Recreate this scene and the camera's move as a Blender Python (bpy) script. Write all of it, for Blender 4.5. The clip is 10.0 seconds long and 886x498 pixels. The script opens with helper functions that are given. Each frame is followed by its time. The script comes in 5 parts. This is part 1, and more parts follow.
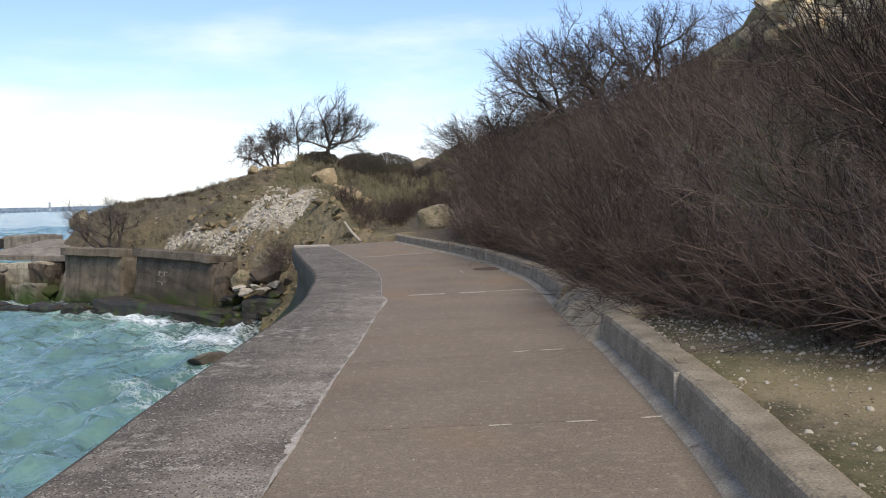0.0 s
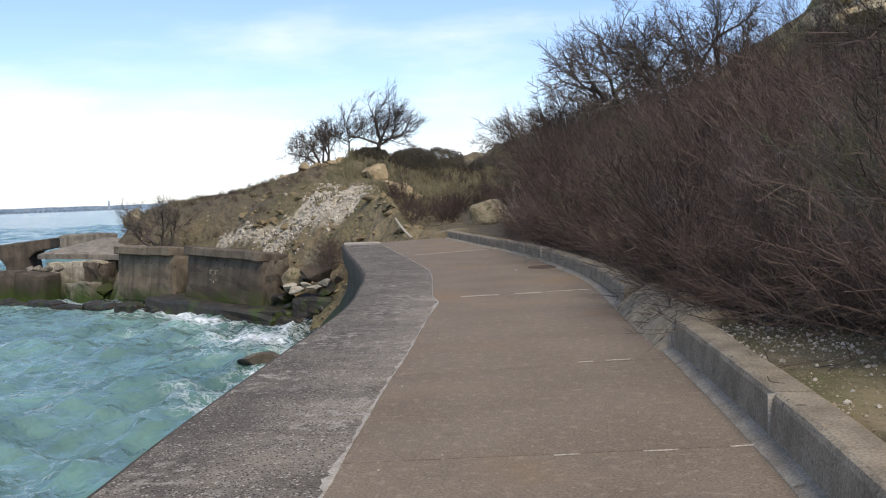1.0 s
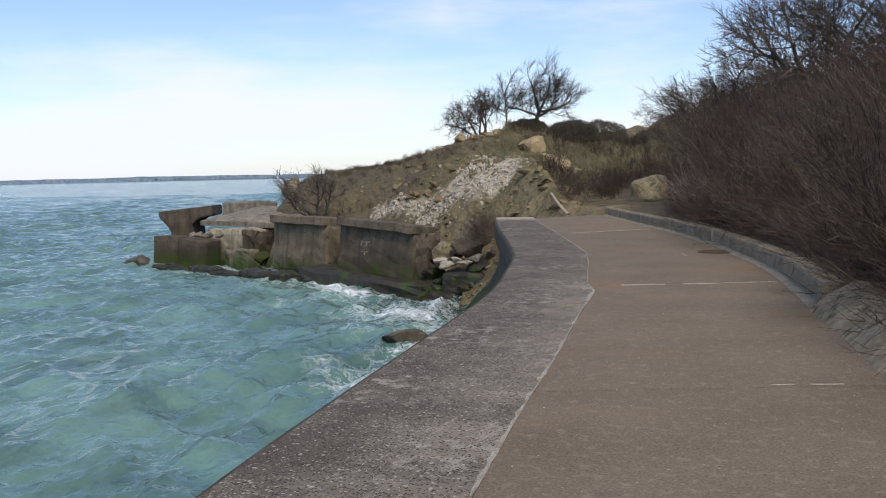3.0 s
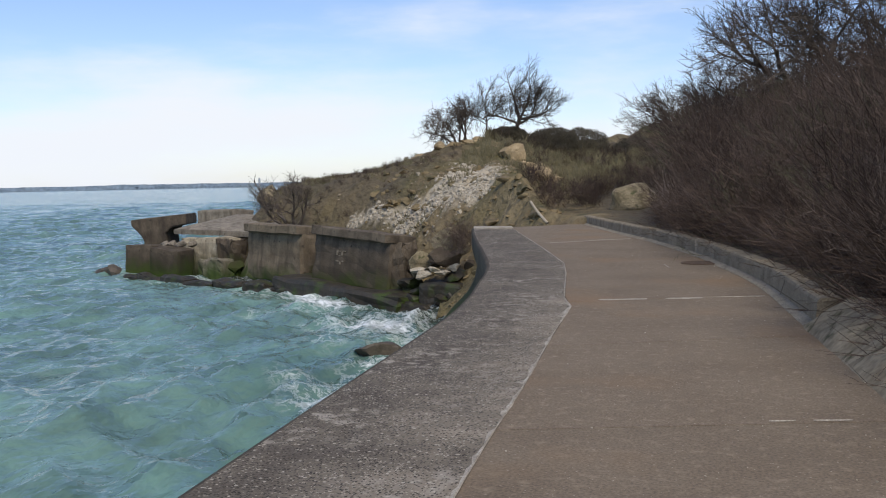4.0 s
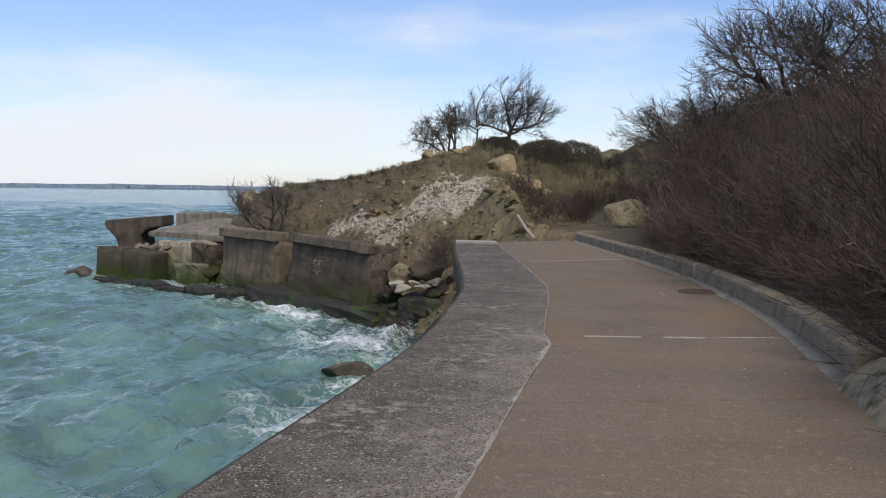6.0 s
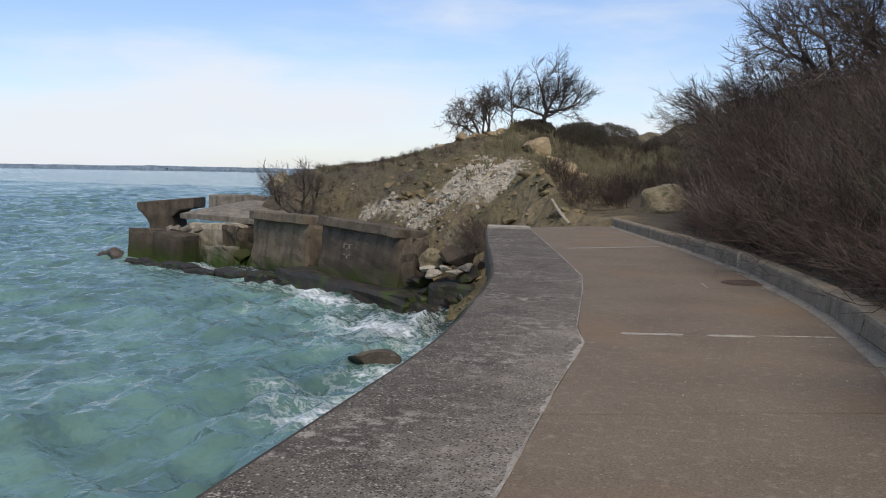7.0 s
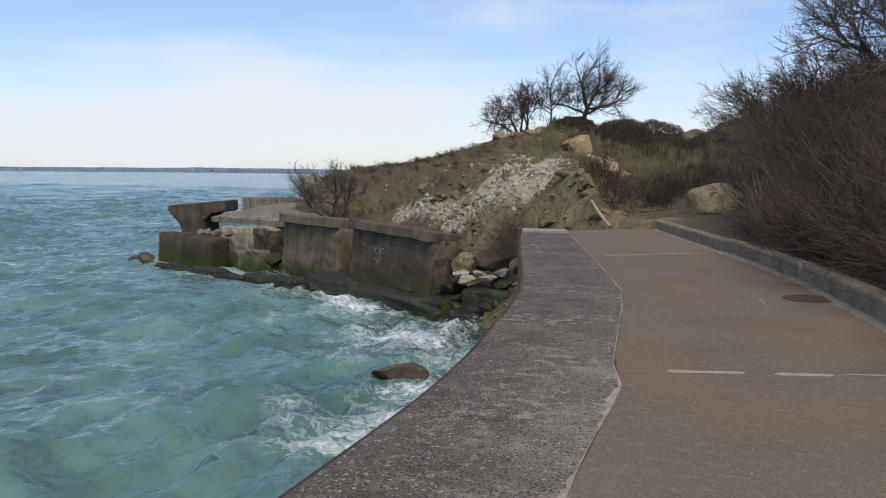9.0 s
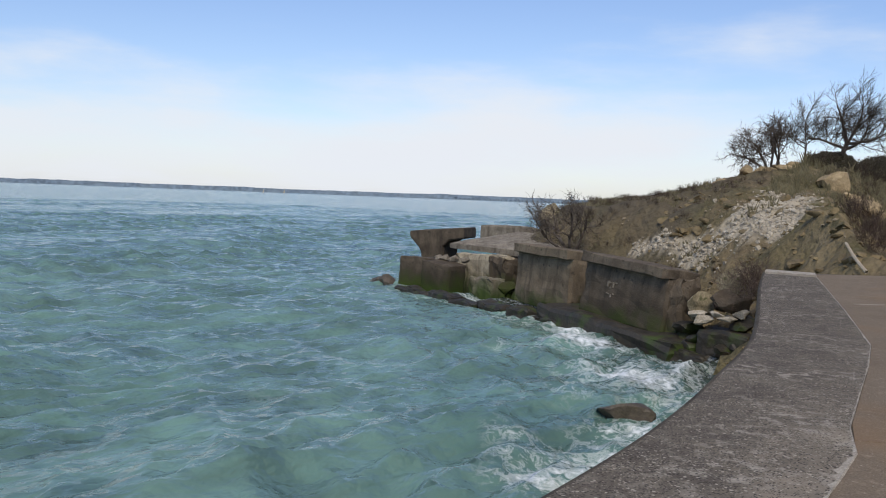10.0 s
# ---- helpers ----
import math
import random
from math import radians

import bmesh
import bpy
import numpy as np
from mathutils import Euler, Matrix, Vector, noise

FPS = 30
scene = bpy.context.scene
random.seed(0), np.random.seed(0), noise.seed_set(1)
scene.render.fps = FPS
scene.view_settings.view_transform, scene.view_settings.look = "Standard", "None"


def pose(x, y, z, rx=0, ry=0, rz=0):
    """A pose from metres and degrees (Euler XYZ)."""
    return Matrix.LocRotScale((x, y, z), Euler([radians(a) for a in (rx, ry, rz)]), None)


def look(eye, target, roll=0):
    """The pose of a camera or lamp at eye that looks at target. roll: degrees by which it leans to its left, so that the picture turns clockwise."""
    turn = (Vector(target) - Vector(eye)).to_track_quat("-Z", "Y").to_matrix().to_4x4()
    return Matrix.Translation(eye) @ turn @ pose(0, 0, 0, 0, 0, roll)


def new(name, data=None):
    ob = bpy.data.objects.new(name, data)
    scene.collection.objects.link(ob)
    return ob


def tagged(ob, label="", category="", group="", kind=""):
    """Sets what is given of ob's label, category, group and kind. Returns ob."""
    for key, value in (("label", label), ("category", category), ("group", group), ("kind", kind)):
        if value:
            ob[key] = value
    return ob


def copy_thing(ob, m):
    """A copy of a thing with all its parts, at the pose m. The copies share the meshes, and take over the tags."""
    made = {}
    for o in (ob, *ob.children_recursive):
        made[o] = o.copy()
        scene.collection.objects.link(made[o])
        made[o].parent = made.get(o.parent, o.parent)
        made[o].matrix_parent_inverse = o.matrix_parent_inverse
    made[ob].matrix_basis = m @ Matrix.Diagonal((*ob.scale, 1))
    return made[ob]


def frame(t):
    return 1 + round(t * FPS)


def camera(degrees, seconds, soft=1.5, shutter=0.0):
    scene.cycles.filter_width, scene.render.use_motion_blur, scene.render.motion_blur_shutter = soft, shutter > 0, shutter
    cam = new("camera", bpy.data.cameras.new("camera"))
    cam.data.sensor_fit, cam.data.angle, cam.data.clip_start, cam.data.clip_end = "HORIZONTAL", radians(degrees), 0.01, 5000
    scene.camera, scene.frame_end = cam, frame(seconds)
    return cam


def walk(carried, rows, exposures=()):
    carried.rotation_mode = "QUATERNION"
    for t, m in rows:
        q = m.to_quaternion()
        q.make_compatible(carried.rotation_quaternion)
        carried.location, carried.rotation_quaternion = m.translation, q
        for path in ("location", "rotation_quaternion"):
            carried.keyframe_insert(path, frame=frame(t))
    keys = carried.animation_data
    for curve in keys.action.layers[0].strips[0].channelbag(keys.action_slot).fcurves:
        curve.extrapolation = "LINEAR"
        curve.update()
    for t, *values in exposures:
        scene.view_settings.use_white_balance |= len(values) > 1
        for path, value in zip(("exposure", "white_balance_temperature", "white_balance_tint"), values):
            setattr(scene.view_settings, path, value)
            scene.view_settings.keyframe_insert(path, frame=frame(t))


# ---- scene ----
cam = camera(50.0, 10.0, soft=1.1)
PATH = [
    (0, (1.176, 0.536, 1.479), (0.983, 2.524, 1.373), -1.7),
    (0.5, (1.181, 0.958, 1.509), (0.905, 2.936, 1.407), 0.1),
    (1, (1.079, 1.29, 1.496), (0.777, 3.264, 1.383), -2.3),
    (1.5, (1.028, 1.584, 1.499), (0.567, 3.526, 1.364), 1.2),
    (2, (0.968, 1.988, 1.494), (0.352, 3.884, 1.345), 1.4),
    (2.5, (0.899, 2.42, 1.49), (0.254, 4.306, 1.328), -0.7),
    (4, (0.758, 3.739, 1.442), (0.171, 5.645, 1.301), -1.2),
    (4.5, (0.73, 4.195, 1.464), (0.124, 6.097, 1.342), 0.1),
    (5, (0.637, 4.629, 1.436), (0.043, 6.535, 1.318), -0.6),
    (5.5, (0.589, 5.083, 1.438), (0.035, 7.002, 1.326), 0.4),
    (7, (0.423, 6.228, 1.444), (-0.214, 8.118, 1.287), 1.0),
    (7.5, (0.343, 6.63, 1.43), (-0.325, 8.508, 1.267), 0.1),
    (8, (0.268, 7.046, 1.439), (-0.401, 8.924, 1.285), -0.7),
    (8.5, (0.259, 7.439, 1.464), (-0.456, 9.302, 1.32), 0.9),
    (9, (0.193, 7.773, 1.484), (-0.528, 9.632, 1.325), 0.5),
    (9.5, (0.226, 7.915, 1.534), (-0.695, 9.684, 1.392), 0.9),
    (10, (0.274, 7.983, 1.534), (-0.887, 9.608, 1.426), 2.2),
]
walk(cam, [(t, look(e, g, r)) for t, e, g, r in PATH], exposures=[(0, 0.32), (1, 0.31), (2, 0.2), (2.5, 0.1), (4.5, -0.06), (7.5, -0.14), (10, -0.17)])

# ---- light ----
SUN_ELEV, SUN_AZ = radians(50), radians(148)   # azimuth from +y, negative towards the sea
world = bpy.data.worlds.new("sky")
scene.world = world
world.use_nodes = True
wn, wl = world.node_tree.nodes, world.node_tree.links
wn.clear()
w_out = wn.new("ShaderNodeOutputWorld")
w_bg = wn.new("ShaderNodeBackground")
w_sky = wn.new("ShaderNodeTexSky")
w_sky.sky_type, w_sky.sun_disc = "NISHITA", False
w_sky.sun_elevation, w_sky.sun_rotation = SUN_ELEV, SUN_AZ
w_sky.air_density, w_sky.dust_density = 1.0, 0.5
w_scale = wn.new("ShaderNodeMix")
w_scale.data_type, w_scale.blend_type = "RGBA", "MULTIPLY"
w_scale.inputs[0].default_value = 1.0
w_scale.inputs[7].default_value = (1.27, 1.33, 1.60, 1)
w_tc = wn.new("ShaderNodeTexCoord")
w_sep = wn.new("ShaderNodeSeparateXYZ")
w_map = wn.new("ShaderNodeMapping")
w_map.inputs["Scale"].default_value = (1.6, 1.6, 6.5)
w_map.inputs["Location"].default_value = (0.35, 0.1, 0.0)
w_noise = wn.new("ShaderNodeTexNoise")
w_noise.inputs["Scale"].default_value = 1.5
w_noise.inputs["Detail"].default_value = 7
w_noise.inputs["Roughness"].default_value = 0.55
w_low = wn.new("ShaderNodeMapRange")          # thicker cloud towards the horizon
w_low.inputs["From Min"].default_value, w_low.inputs["From Max"].default_value = 0.05, 0.19
w_low.inputs["To Min"].default_value, w_low.inputs["To Max"].default_value = 0.19, -0.11
w_add = wn.new("ShaderNodeMath")
w_add.operation = "ADD"
w_ramp = wn.new("ShaderNodeMapRange")
w_ramp.interpolation_type = "SMOOTHSTEP"
w_ramp.inputs["From Min"].default_value, w_ramp.inputs["From Max"].default_value = 0.44, 0.78
w_mix = wn.new("ShaderNodeMix")
w_mix.data_type = "RGBA"
w_mix.inputs[7].default_value = (9.1, 9.5, 10.2, 1)
wl.new(w_tc.outputs["Generated"], w_map.inputs["Vector"])
wl.new(w_tc.outputs["Generated"], w_sep.inputs[0])
wl.new(w_map.outputs[0], w_noise.inputs["Vector"])
wl.new(w_sep.outputs["Z"], w_low.inputs["Value"])
wl.new(w_noise.outputs["Fac"], w_add.inputs[0])
wl.new(w_low.outputs[0], w_add.inputs[1])
w_high = wn.new("ShaderNodeMapRange")         # broken cloud overhead, added above the view to whiten the blue skylight
w_high.inputs["From Min"].default_value, w_high.inputs["From Max"].default_value = 0.36, 0.62
w_high.inputs["To Min"].default_value, w_high.inputs["To Max"].default_value = 0.0, 0.13
wl.new(w_sep.outputs["Z"], w_high.inputs["Value"])
w_sum = wn.new("ShaderNodeMath")
w_sum.operation = "ADD"
wl.new(w_add.outputs[0], w_sum.inputs[0])
wl.new(w_high.outputs[0], w_sum.inputs[1])
wl.new(w_sum.outputs[0], w_ramp.inputs["Value"])
wl.new(w_sky.outputs[0], w_scale.inputs[6])
wl.new(w_ramp.outputs[0], w_mix.inputs[0])
wl.new(w_scale.outputs[2], w_mix.inputs[6])
wl.new(w_mix.outputs[2], w_bg.inputs["Color"])
w_bg.inputs["Strength"].default_value = 0.1
wl.new(w_bg.outputs[0], w_out.inputs[0])

sun_data = bpy.data.lights.new("sun", "SUN")
sun_data.energy, sun_data.angle, sun_data.color = 2.75, radians(25), (1.0, 0.90, 0.74)
sun = new("sun", sun_data)
sun.matrix_world = look((math.sin(SUN_AZ) * math.cos(SUN_ELEV) * 50, math.cos(SUN_AZ) * math.cos(SUN_ELEV) * 50, math.sin(SUN_ELEV) * 50), (0, 0, 0))


# ---- materials ----
def surface(name, colours, scale=3.0, fine=60.0, rough=0.85, bump=0.3, bump_scale=40.0, speck=None, contrast=(0.35, 0.65), per_object=0.0, metal=0.0, extra=None):
    """Two colours mixed by broad noise, a third by fine grain, relief from noise."""
    m = bpy.data.materials.new(name)
    m.use_nodes = True
    n, l = m.node_tree.nodes, m.node_tree.links
    b = n["Principled BSDF"]
    b.inputs["Roughness"].default_value = rough
    b.inputs["Metallic"].default_value = metal
    if rough > 0.8:
        b.inputs["Specular IOR Level"].default_value = 0.2      # dusty, porous surfaces
    tc = n.new("ShaderNodeTexCoord")
    big = n.new("ShaderNodeTexNoise")
    big.inputs["Scale"].default_value, big.inputs["Detail"].default_value, big.inputs["Roughness"].default_value = scale, 6, 0.62
    l.new(tc.outputs["Object"], big.inputs["Vector"])
    r = n.new("ShaderNodeMapRange")
    r.inputs["From Min"].default_value, r.inputs["From Max"].default_value = contrast
    l.new(big.outputs["Fac"], r.inputs["Value"])
    mix = n.new("ShaderNodeMix")
    mix.data_type = "RGBA"
    mix.inputs[6].default_value, mix.inputs[7].default_value = (*colours[0], 1), (*colours[1], 1)
    l.new(r.outputs[0], mix.inputs[0])
    grain = n.new("ShaderNodeTexNoise")
    grain.inputs["Scale"].default_value, grain.inputs["Detail"].default_value = fine, 3
    l.new(tc.outputs["Object"], grain.inputs["Vector"])
    g = n.new("ShaderNodeMapRange")
    g.inputs["From Min"].default_value, g.inputs["From Max"].default_value = 0.35, 0.7
    g.inputs["To Min"].default_value, g.inputs["To Max"].default_value = 0.72, 1.25
    l.new(grain.outputs["Fac"], g.inputs["Value"])
    mul = n.new("ShaderNodeMix")
    mul.data_type, mul.blend_type = "RGBA", "MULTIPLY"
    mul.inputs[0].default_value = 1.0
    l.new(mix.outputs[2], mul.inputs[6])
    l.new(g.outputs[0], mul.inputs[7])
    col = mul.outputs[2]
    if speck:
        sc, size, c = speck
        v = n.new("ShaderNodeTexNoise")
        v.inputs["Scale"].default_value, v.inputs["Detail"].default_value = sc, 4
        l.new(tc.outputs["Object"], v.inputs["Vector"])
        t = n.new("ShaderNodeMapRange")
        t.inputs["From Min"].default_value, t.inputs["From Max"].default_value = size, size + 0.09
        l.new(v.outputs["Fac"], t.inputs["Value"])
        sm = n.new("ShaderNodeMix")
        sm.data_type = "RGBA"
        sm.inputs[7].default_value = (*c, 1)
        l.new(t.outputs[0], sm.inputs[0])
        l.new(col, sm.inputs[6])
        col = sm.outputs[2]
    if extra:
        col = extra(n, l, tc, col)
    if per_object:
        oi = n.new("ShaderNodeObjectInfo")
        pr = n.new("ShaderNodeMapRange")
        pr.inputs["To Min"].default_value, pr.inputs["To Max"].default_value = 1 - per_object, 1 + per_object
        l.new(oi.outputs["Random"], pr.inputs["Value"])
        pm = n.new("ShaderNodeMix")
        pm.data_type, pm.blend_type = "RGBA", "MULTIPLY"
        pm.inputs[0].default_value = 1.0
        l.new(col, pm.inputs[6])
        l.new(pr.outputs[0], pm.inputs[7])
        col = pm.outputs[2]
    l.new(col, b.inputs["Base Color"])
    if bump:
        bn = n.new("ShaderNodeTexNoise")
        bn.inputs["Scale"].default_value, bn.inputs["Detail"].default_value = bump_scale, 5
        l.new(tc.outputs["Object"], bn.inputs["Vector"])
        bp = n.new("ShaderNodeBump")
        bp.inputs["Strength"].default_value, bp.inputs["Distance"].default_value = bump, 0.02
        l.new(bn.outputs["Fac"], bp.inputs["Height"])
        l.new(bp.outputs[0], b.inputs["Normal"])
    return m


def noise_mask(n, l, tc, scale, lo, hi, detail=5, stretch=None):
    v = n.new("ShaderNodeTexNoise")
    v.inputs["Scale"].default_value, v.inputs["Detail"].default_value = scale, detail
    if stretch:
        mp = n.new("ShaderNodeMapping")
        mp.inputs["Scale"].default_value = stretch
        l.new(tc.outputs["Object"], mp.inputs["Vector"])
        l.new(mp.outputs[0], v.inputs["Vector"])
    else:
        l.new(tc.outputs["Object"], v.inputs["Vector"])
    t = n.new("ShaderNodeMapRange")
    t.inputs["From Min"].default_value, t.inputs["From Max"].default_value = lo, hi
    l.new(v.outputs["Fac"], t.inputs["Value"])
    return t.outputs[0]


def blend(n, l, fac, a, colour):
    mx = n.new("ShaderNodeMix")
    mx.data_type = "RGBA"
    mx.inputs[7].default_value = (*colour, 1)
    l.new(fac, mx.inputs[0])
    l.new(a, mx.inputs[6])
    return mx.outputs[2]


def attribute_blend(name, colour):
    """Blend towards a colour by a mesh attribute (moss, chalk, weathering with its own shape)."""
    def f(n, l, tc, col):
        at = n.new("ShaderNodeAttribute")
        at.attribute_name = name
        return blend(n, l, at.outputs["Fac"], col, colour)
    return f


def algae(z0, z1, colour=(0.035, 0.06, 0.012)):
    """Green weed that grows on whatever the tide wets."""
    def f(n, l, tc, col):
        geo = n.new("ShaderNodeNewGeometry")
        sp = n.new("ShaderNodeSeparateXYZ")
        l.new(geo.outputs["Position"], sp.inputs[0])
        nz = n.new("ShaderNodeTexNoise")
        nz.inputs["Scale"].default_value, nz.inputs["Detail"].default_value = 1.4, 5
        l.new(geo.outputs["Position"], nz.inputs["Vector"])
        ad = n.new("ShaderNodeMath")
        ad.operation = "MULTIPLY_ADD"
        ad.inputs[1].default_value = 1.6
        l.new(nz.outputs["Fac"], ad.inputs[0])
        l.new(sp.outputs["Z"], ad.inputs[2])
        t = n.new("ShaderNodeMapRange")
        t.inputs["From Min"].default_value, t.inputs["From Max"].default_value = z0 + 0.8, z1 + 0.8
        t.inputs["To Min"].default_value, t.inputs["To Max"].default_value = 0.95, 0.0
        l.new(ad.outputs[0], t.inputs["Value"])
        return blend(n, l, t.outputs[0], col, colour)
    return f


def edge_wear(n, l, tc, col):
    """Bared pale aggregate in drifts, paler where feet and grit wear it by the seam."""
    a = attribute_blend("worn", (0.27, 0.23, 0.178))(n, l, tc, col)
    blotch = noise_mask(n, l, tc, 7.5, 0.50, 0.62, 9)
    where = noise_mask(n, l, tc, 0.9, 0.46, 0.64, 4)
    lichen = n.new("ShaderNodeMath")
    lichen.operation = "MULTIPLY"
    l.new(blotch, lichen.inputs[0])
    l.new(where, lichen.inputs[1])
    a = blend(n, l, lichen.outputs[0], a, (0.33, 0.295, 0.245))
    a = blend(n, l, noise_mask(n, l, tc, 1.1, 0.60, 0.80, 5), a, (0.062, 0.050, 0.038))
    drift = noise_mask(n, l, tc, 1.7, 0.44, 0.64, 6)
    clump = noise_mask(n, l, tc, 9, 0.38, 0.62, 4)
    for scale, share, colour in ((85, 0.38, (0.36, 0.318, 0.258)), (48, 0.06, (0.42, 0.375, 0.31)), (75, -0.30, (0.028, 0.024, 0.020))):
        g = n.new("ShaderNodeTexVoronoi")
        g.inputs["Scale"].default_value = scale
        l.new(tc.outputs["Object"], g.inputs["Vector"])
        sp = n.new("ShaderNodeSeparateColor")
        l.new(g.outputs["Color"], sp.inputs[0])
        lim = n.new("ShaderNodeMath")                   # share of the grains that are bared here
        lim.operation = "MULTIPLY"
        l.new(drift, lim.inputs[0])
        l.new(clump, lim.inputs[1])
        k = n.new("ShaderNodeMath")
        k.operation = "MULTIPLY_ADD"
        k.inputs[1].default_value, k.inputs[2].default_value = (share, 0.05) if share > 0 else (0.0, -share)
        l.new(lim.outputs[0], k.inputs[0])
        less = n.new("ShaderNodeMath")
        less.operation = "LESS_THAN"
        l.new(sp.outputs[0], less.inputs[0])
        l.new(k.outputs[0], less.inputs[1])
        rim = n.new("ShaderNodeMapRange")
        rim.inputs["From Min"].default_value, rim.inputs["From Max"].default_value = 0.62, 0.38
        l.new(g.outputs["Distance"], rim.inputs["Value"])
        both = n.new("ShaderNodeMath")
        both.operation = "MULTIPLY"
        l.new(less.outputs[0], both.inputs[0])
        l.new(rim.outputs[0], both.inputs[1])
        a = blend(n, l, both.outputs[0], a, colour)
    return a


M_PATH = surface("path_concrete", ((0.160, 0.122, 0.085), (0.214, 0.170, 0.122)), 1.1, 60, 0.85, 0.35, 60, speck=(42, 0.645, (0.40, 0.345, 0.27)), contrast=(0.28, 0.72), per_object=0.05,
                 extra=lambda n, l, tc, c: blend(n, l, noise_mask(n, l, tc, 0.45, 0.55, 0.82), blend(n, l, noise_mask(n, l, tc, 13, 0.54, 0.95, 6), blend(n, l, noise_mask(n, l, tc, 2.2, 0.56, 0.95, 8), c, (0.108, 0.084, 0.060)), (0.33, 0.27, 0.195)), (0.225, 0.142, 0.076)))
M_EDGE = surface("sea_edge_concrete", ((0.088, 0.073, 0.058), (0.163, 0.138, 0.107)), 2.2, 55, 0.85, 0.7, 50, contrast=(0.3, 0.7), extra=edge_wear)
M_WALL = surface("sea_wall_concrete", ((0.045, 0.037, 0.027), (0.10, 0.083, 0.060)), 1.2, 70, 0.85, 0.6, 30, extra=algae(-2.7, -1.2))
M_KERB = surface("kerb_concrete", ((0.185, 0.150, 0.102), (0.30, 0.250, 0.176)), 3.5, 60, 0.88, 0.7, 45, speck=(14, 0.63, (0.12, 0.098, 0.072)))
M_FILLET = surface("fillet_cement", ((0.22, 0.185, 0.135), (0.33, 0.285, 0.215)), 3.0, 60, 0.9, 0.4, 45, speck=(7, 0.62, (0.14, 0.11, 0.08)))
M_MORTAR = surface("mortar", ((0.30, 0.265, 0.215), (0.46, 0.415, 0.35)), 6, 80, 0.9, 0.5, 60)
M_JOINT = surface("joint_filler", ((0.09, 0.075, 0.06), (0.16, 0.135, 0.11)), 6, 80, 0.9, 0.2, 60)
M_OLD = surface("old_concrete", ((0.075, 0.058, 0.043), (0.16, 0.130, 0.095)), 1.3, 40, 0.9, 0.9, 18, speck=(5, 0.62, (0.04, 0.033, 0.027)), per_object=0.12,
                extra=lambda n, l, tc, c: algae(-3.0, -2.05, (0.040, 0.064, 0.010))(n, l, tc, algae(-2.5, -0.9, (0.050, 0.040, 0.028))(n, l, tc, blend(n, l, noise_mask(n, l, tc, 1.3, 0.46, 0.85, 7, (2.4, 2.4, 0.5)), c, (0.045, 0.037, 0.03)))))
M_PALE = surface("pale_concrete", ((0.17, 0.145, 0.112), (0.30, 0.262, 0.205)), 1.5, 40, 0.9, 0.8, 18, speck=(4, 0.62, (0.08, 0.066, 0.05)),
                 extra=lambda n, l, tc, c: algae(-3.0, -2.0)(n, l, tc, blend(n, l, noise_mask(n, l, tc, 1.3, 0.48, 0.85, 7, (2.4, 2.4, 0.6)), c, (0.07, 0.055, 0.042))))
M_CLIFF = surface("pale_sandstone", ((0.46, 0.345, 0.185), (0.66, 0.55, 0.36)), 0.5, 8, 0.92, 1.0, 4, speck=(1.6, 0.62, (0.20, 0.155, 0.09)), per_object=0.15)
M_STREAK = surface("streaked_concrete", ((0.30, 0.255, 0.175), (0.46, 0.40, 0.29)), 1.5, 40, 0.9, 0.9, 14, speck=(4, 0.64, (0.12, 0.095, 0.06)),
                   extra=lambda n, l, tc, c: algae(-3.0, -2.0)(n, l, tc, blend(n, l, noise_mask(n, l, tc, 1.2, 0.47, 0.74, 7, (2.6, 2.6, 0.45)), c, (0.085, 0.064, 0.042))))
M_ROCKDARK = surface("wet_brown_rock", ((0.050, 0.040, 0.030), (0.11, 0.088, 0.064)), 2, 30, 0.6, 0.9, 10)
M_TAN = surface("tan_concrete", ((0.115, 0.090, 0.062), (0.215, 0.172, 0.120)), 1.3, 40, 0.9, 0.9, 18, speck=(5, 0.62, (0.06, 0.048, 0.036)),
                extra=lambda n, l, tc, c: algae(-2.85, -2.0, (0.040, 0.064, 0.010))(n, l, tc, blend(n, l, noise_mask(n, l, tc, 1.3, 0.46, 0.85, 7, (2.4, 2.4, 0.5)), c, (0.060, 0.047, 0.035))))
M_ROCK = surface("sandstone", ((0.24, 0.18, 0.10), (0.42, 0.33, 0.20)), 1.6, 20, 0.9, 0.8, 9, speck=(4, 0.64, (0.16, 0.12, 0.07)), per_object=0.15)
M_MOSSROCK = surface("mossy_sandstone", ((0.13, 0.108, 0.065), (0.33, 0.275, 0.18)), 1.3, 20, 0.92, 1.0, 7, speck=(3, 0.6, (0.075, 0.075, 0.035)))
M_WEED = surface("weedy_rock", ((0.018, 0.016, 0.012), (0.052, 0.042, 0.027)), 2.4, 20, 0.6, 1.0, 9, extra=lambda n, l, tc, c: blend(n, l, noise_mask(n, l, tc, 1.1, 0.50, 0.62), c, (0.040, 0.062, 0.010)))
M_CLOD = surface("sandy_soil", ((0.19, 0.152, 0.100), (0.31, 0.257, 0.176)), 1.1, 12, 0.95, 1.0, 6, speck=(4, 0.6, (0.07, 0.066, 0.03)))
M_CHALK = surface("chalk", ((0.31, 0.27, 0.205), (0.50, 0.45, 0.365)), 3, 30, 0.95, 0.7, 15, per_object=0.1)
M_STEM = surface("stem_bark", ((0.070, 0.053, 0.043), (0.16, 0.127, 0.108)), 1.2, 20, 0.9, 0, per_object=0.3)
M_TWIG = surface("twig_bark", ((0.064, 0.045, 0.035), (0.135, 0.098, 0.079)), 0.9, 12, 0.9, 0, per_object=0.35)
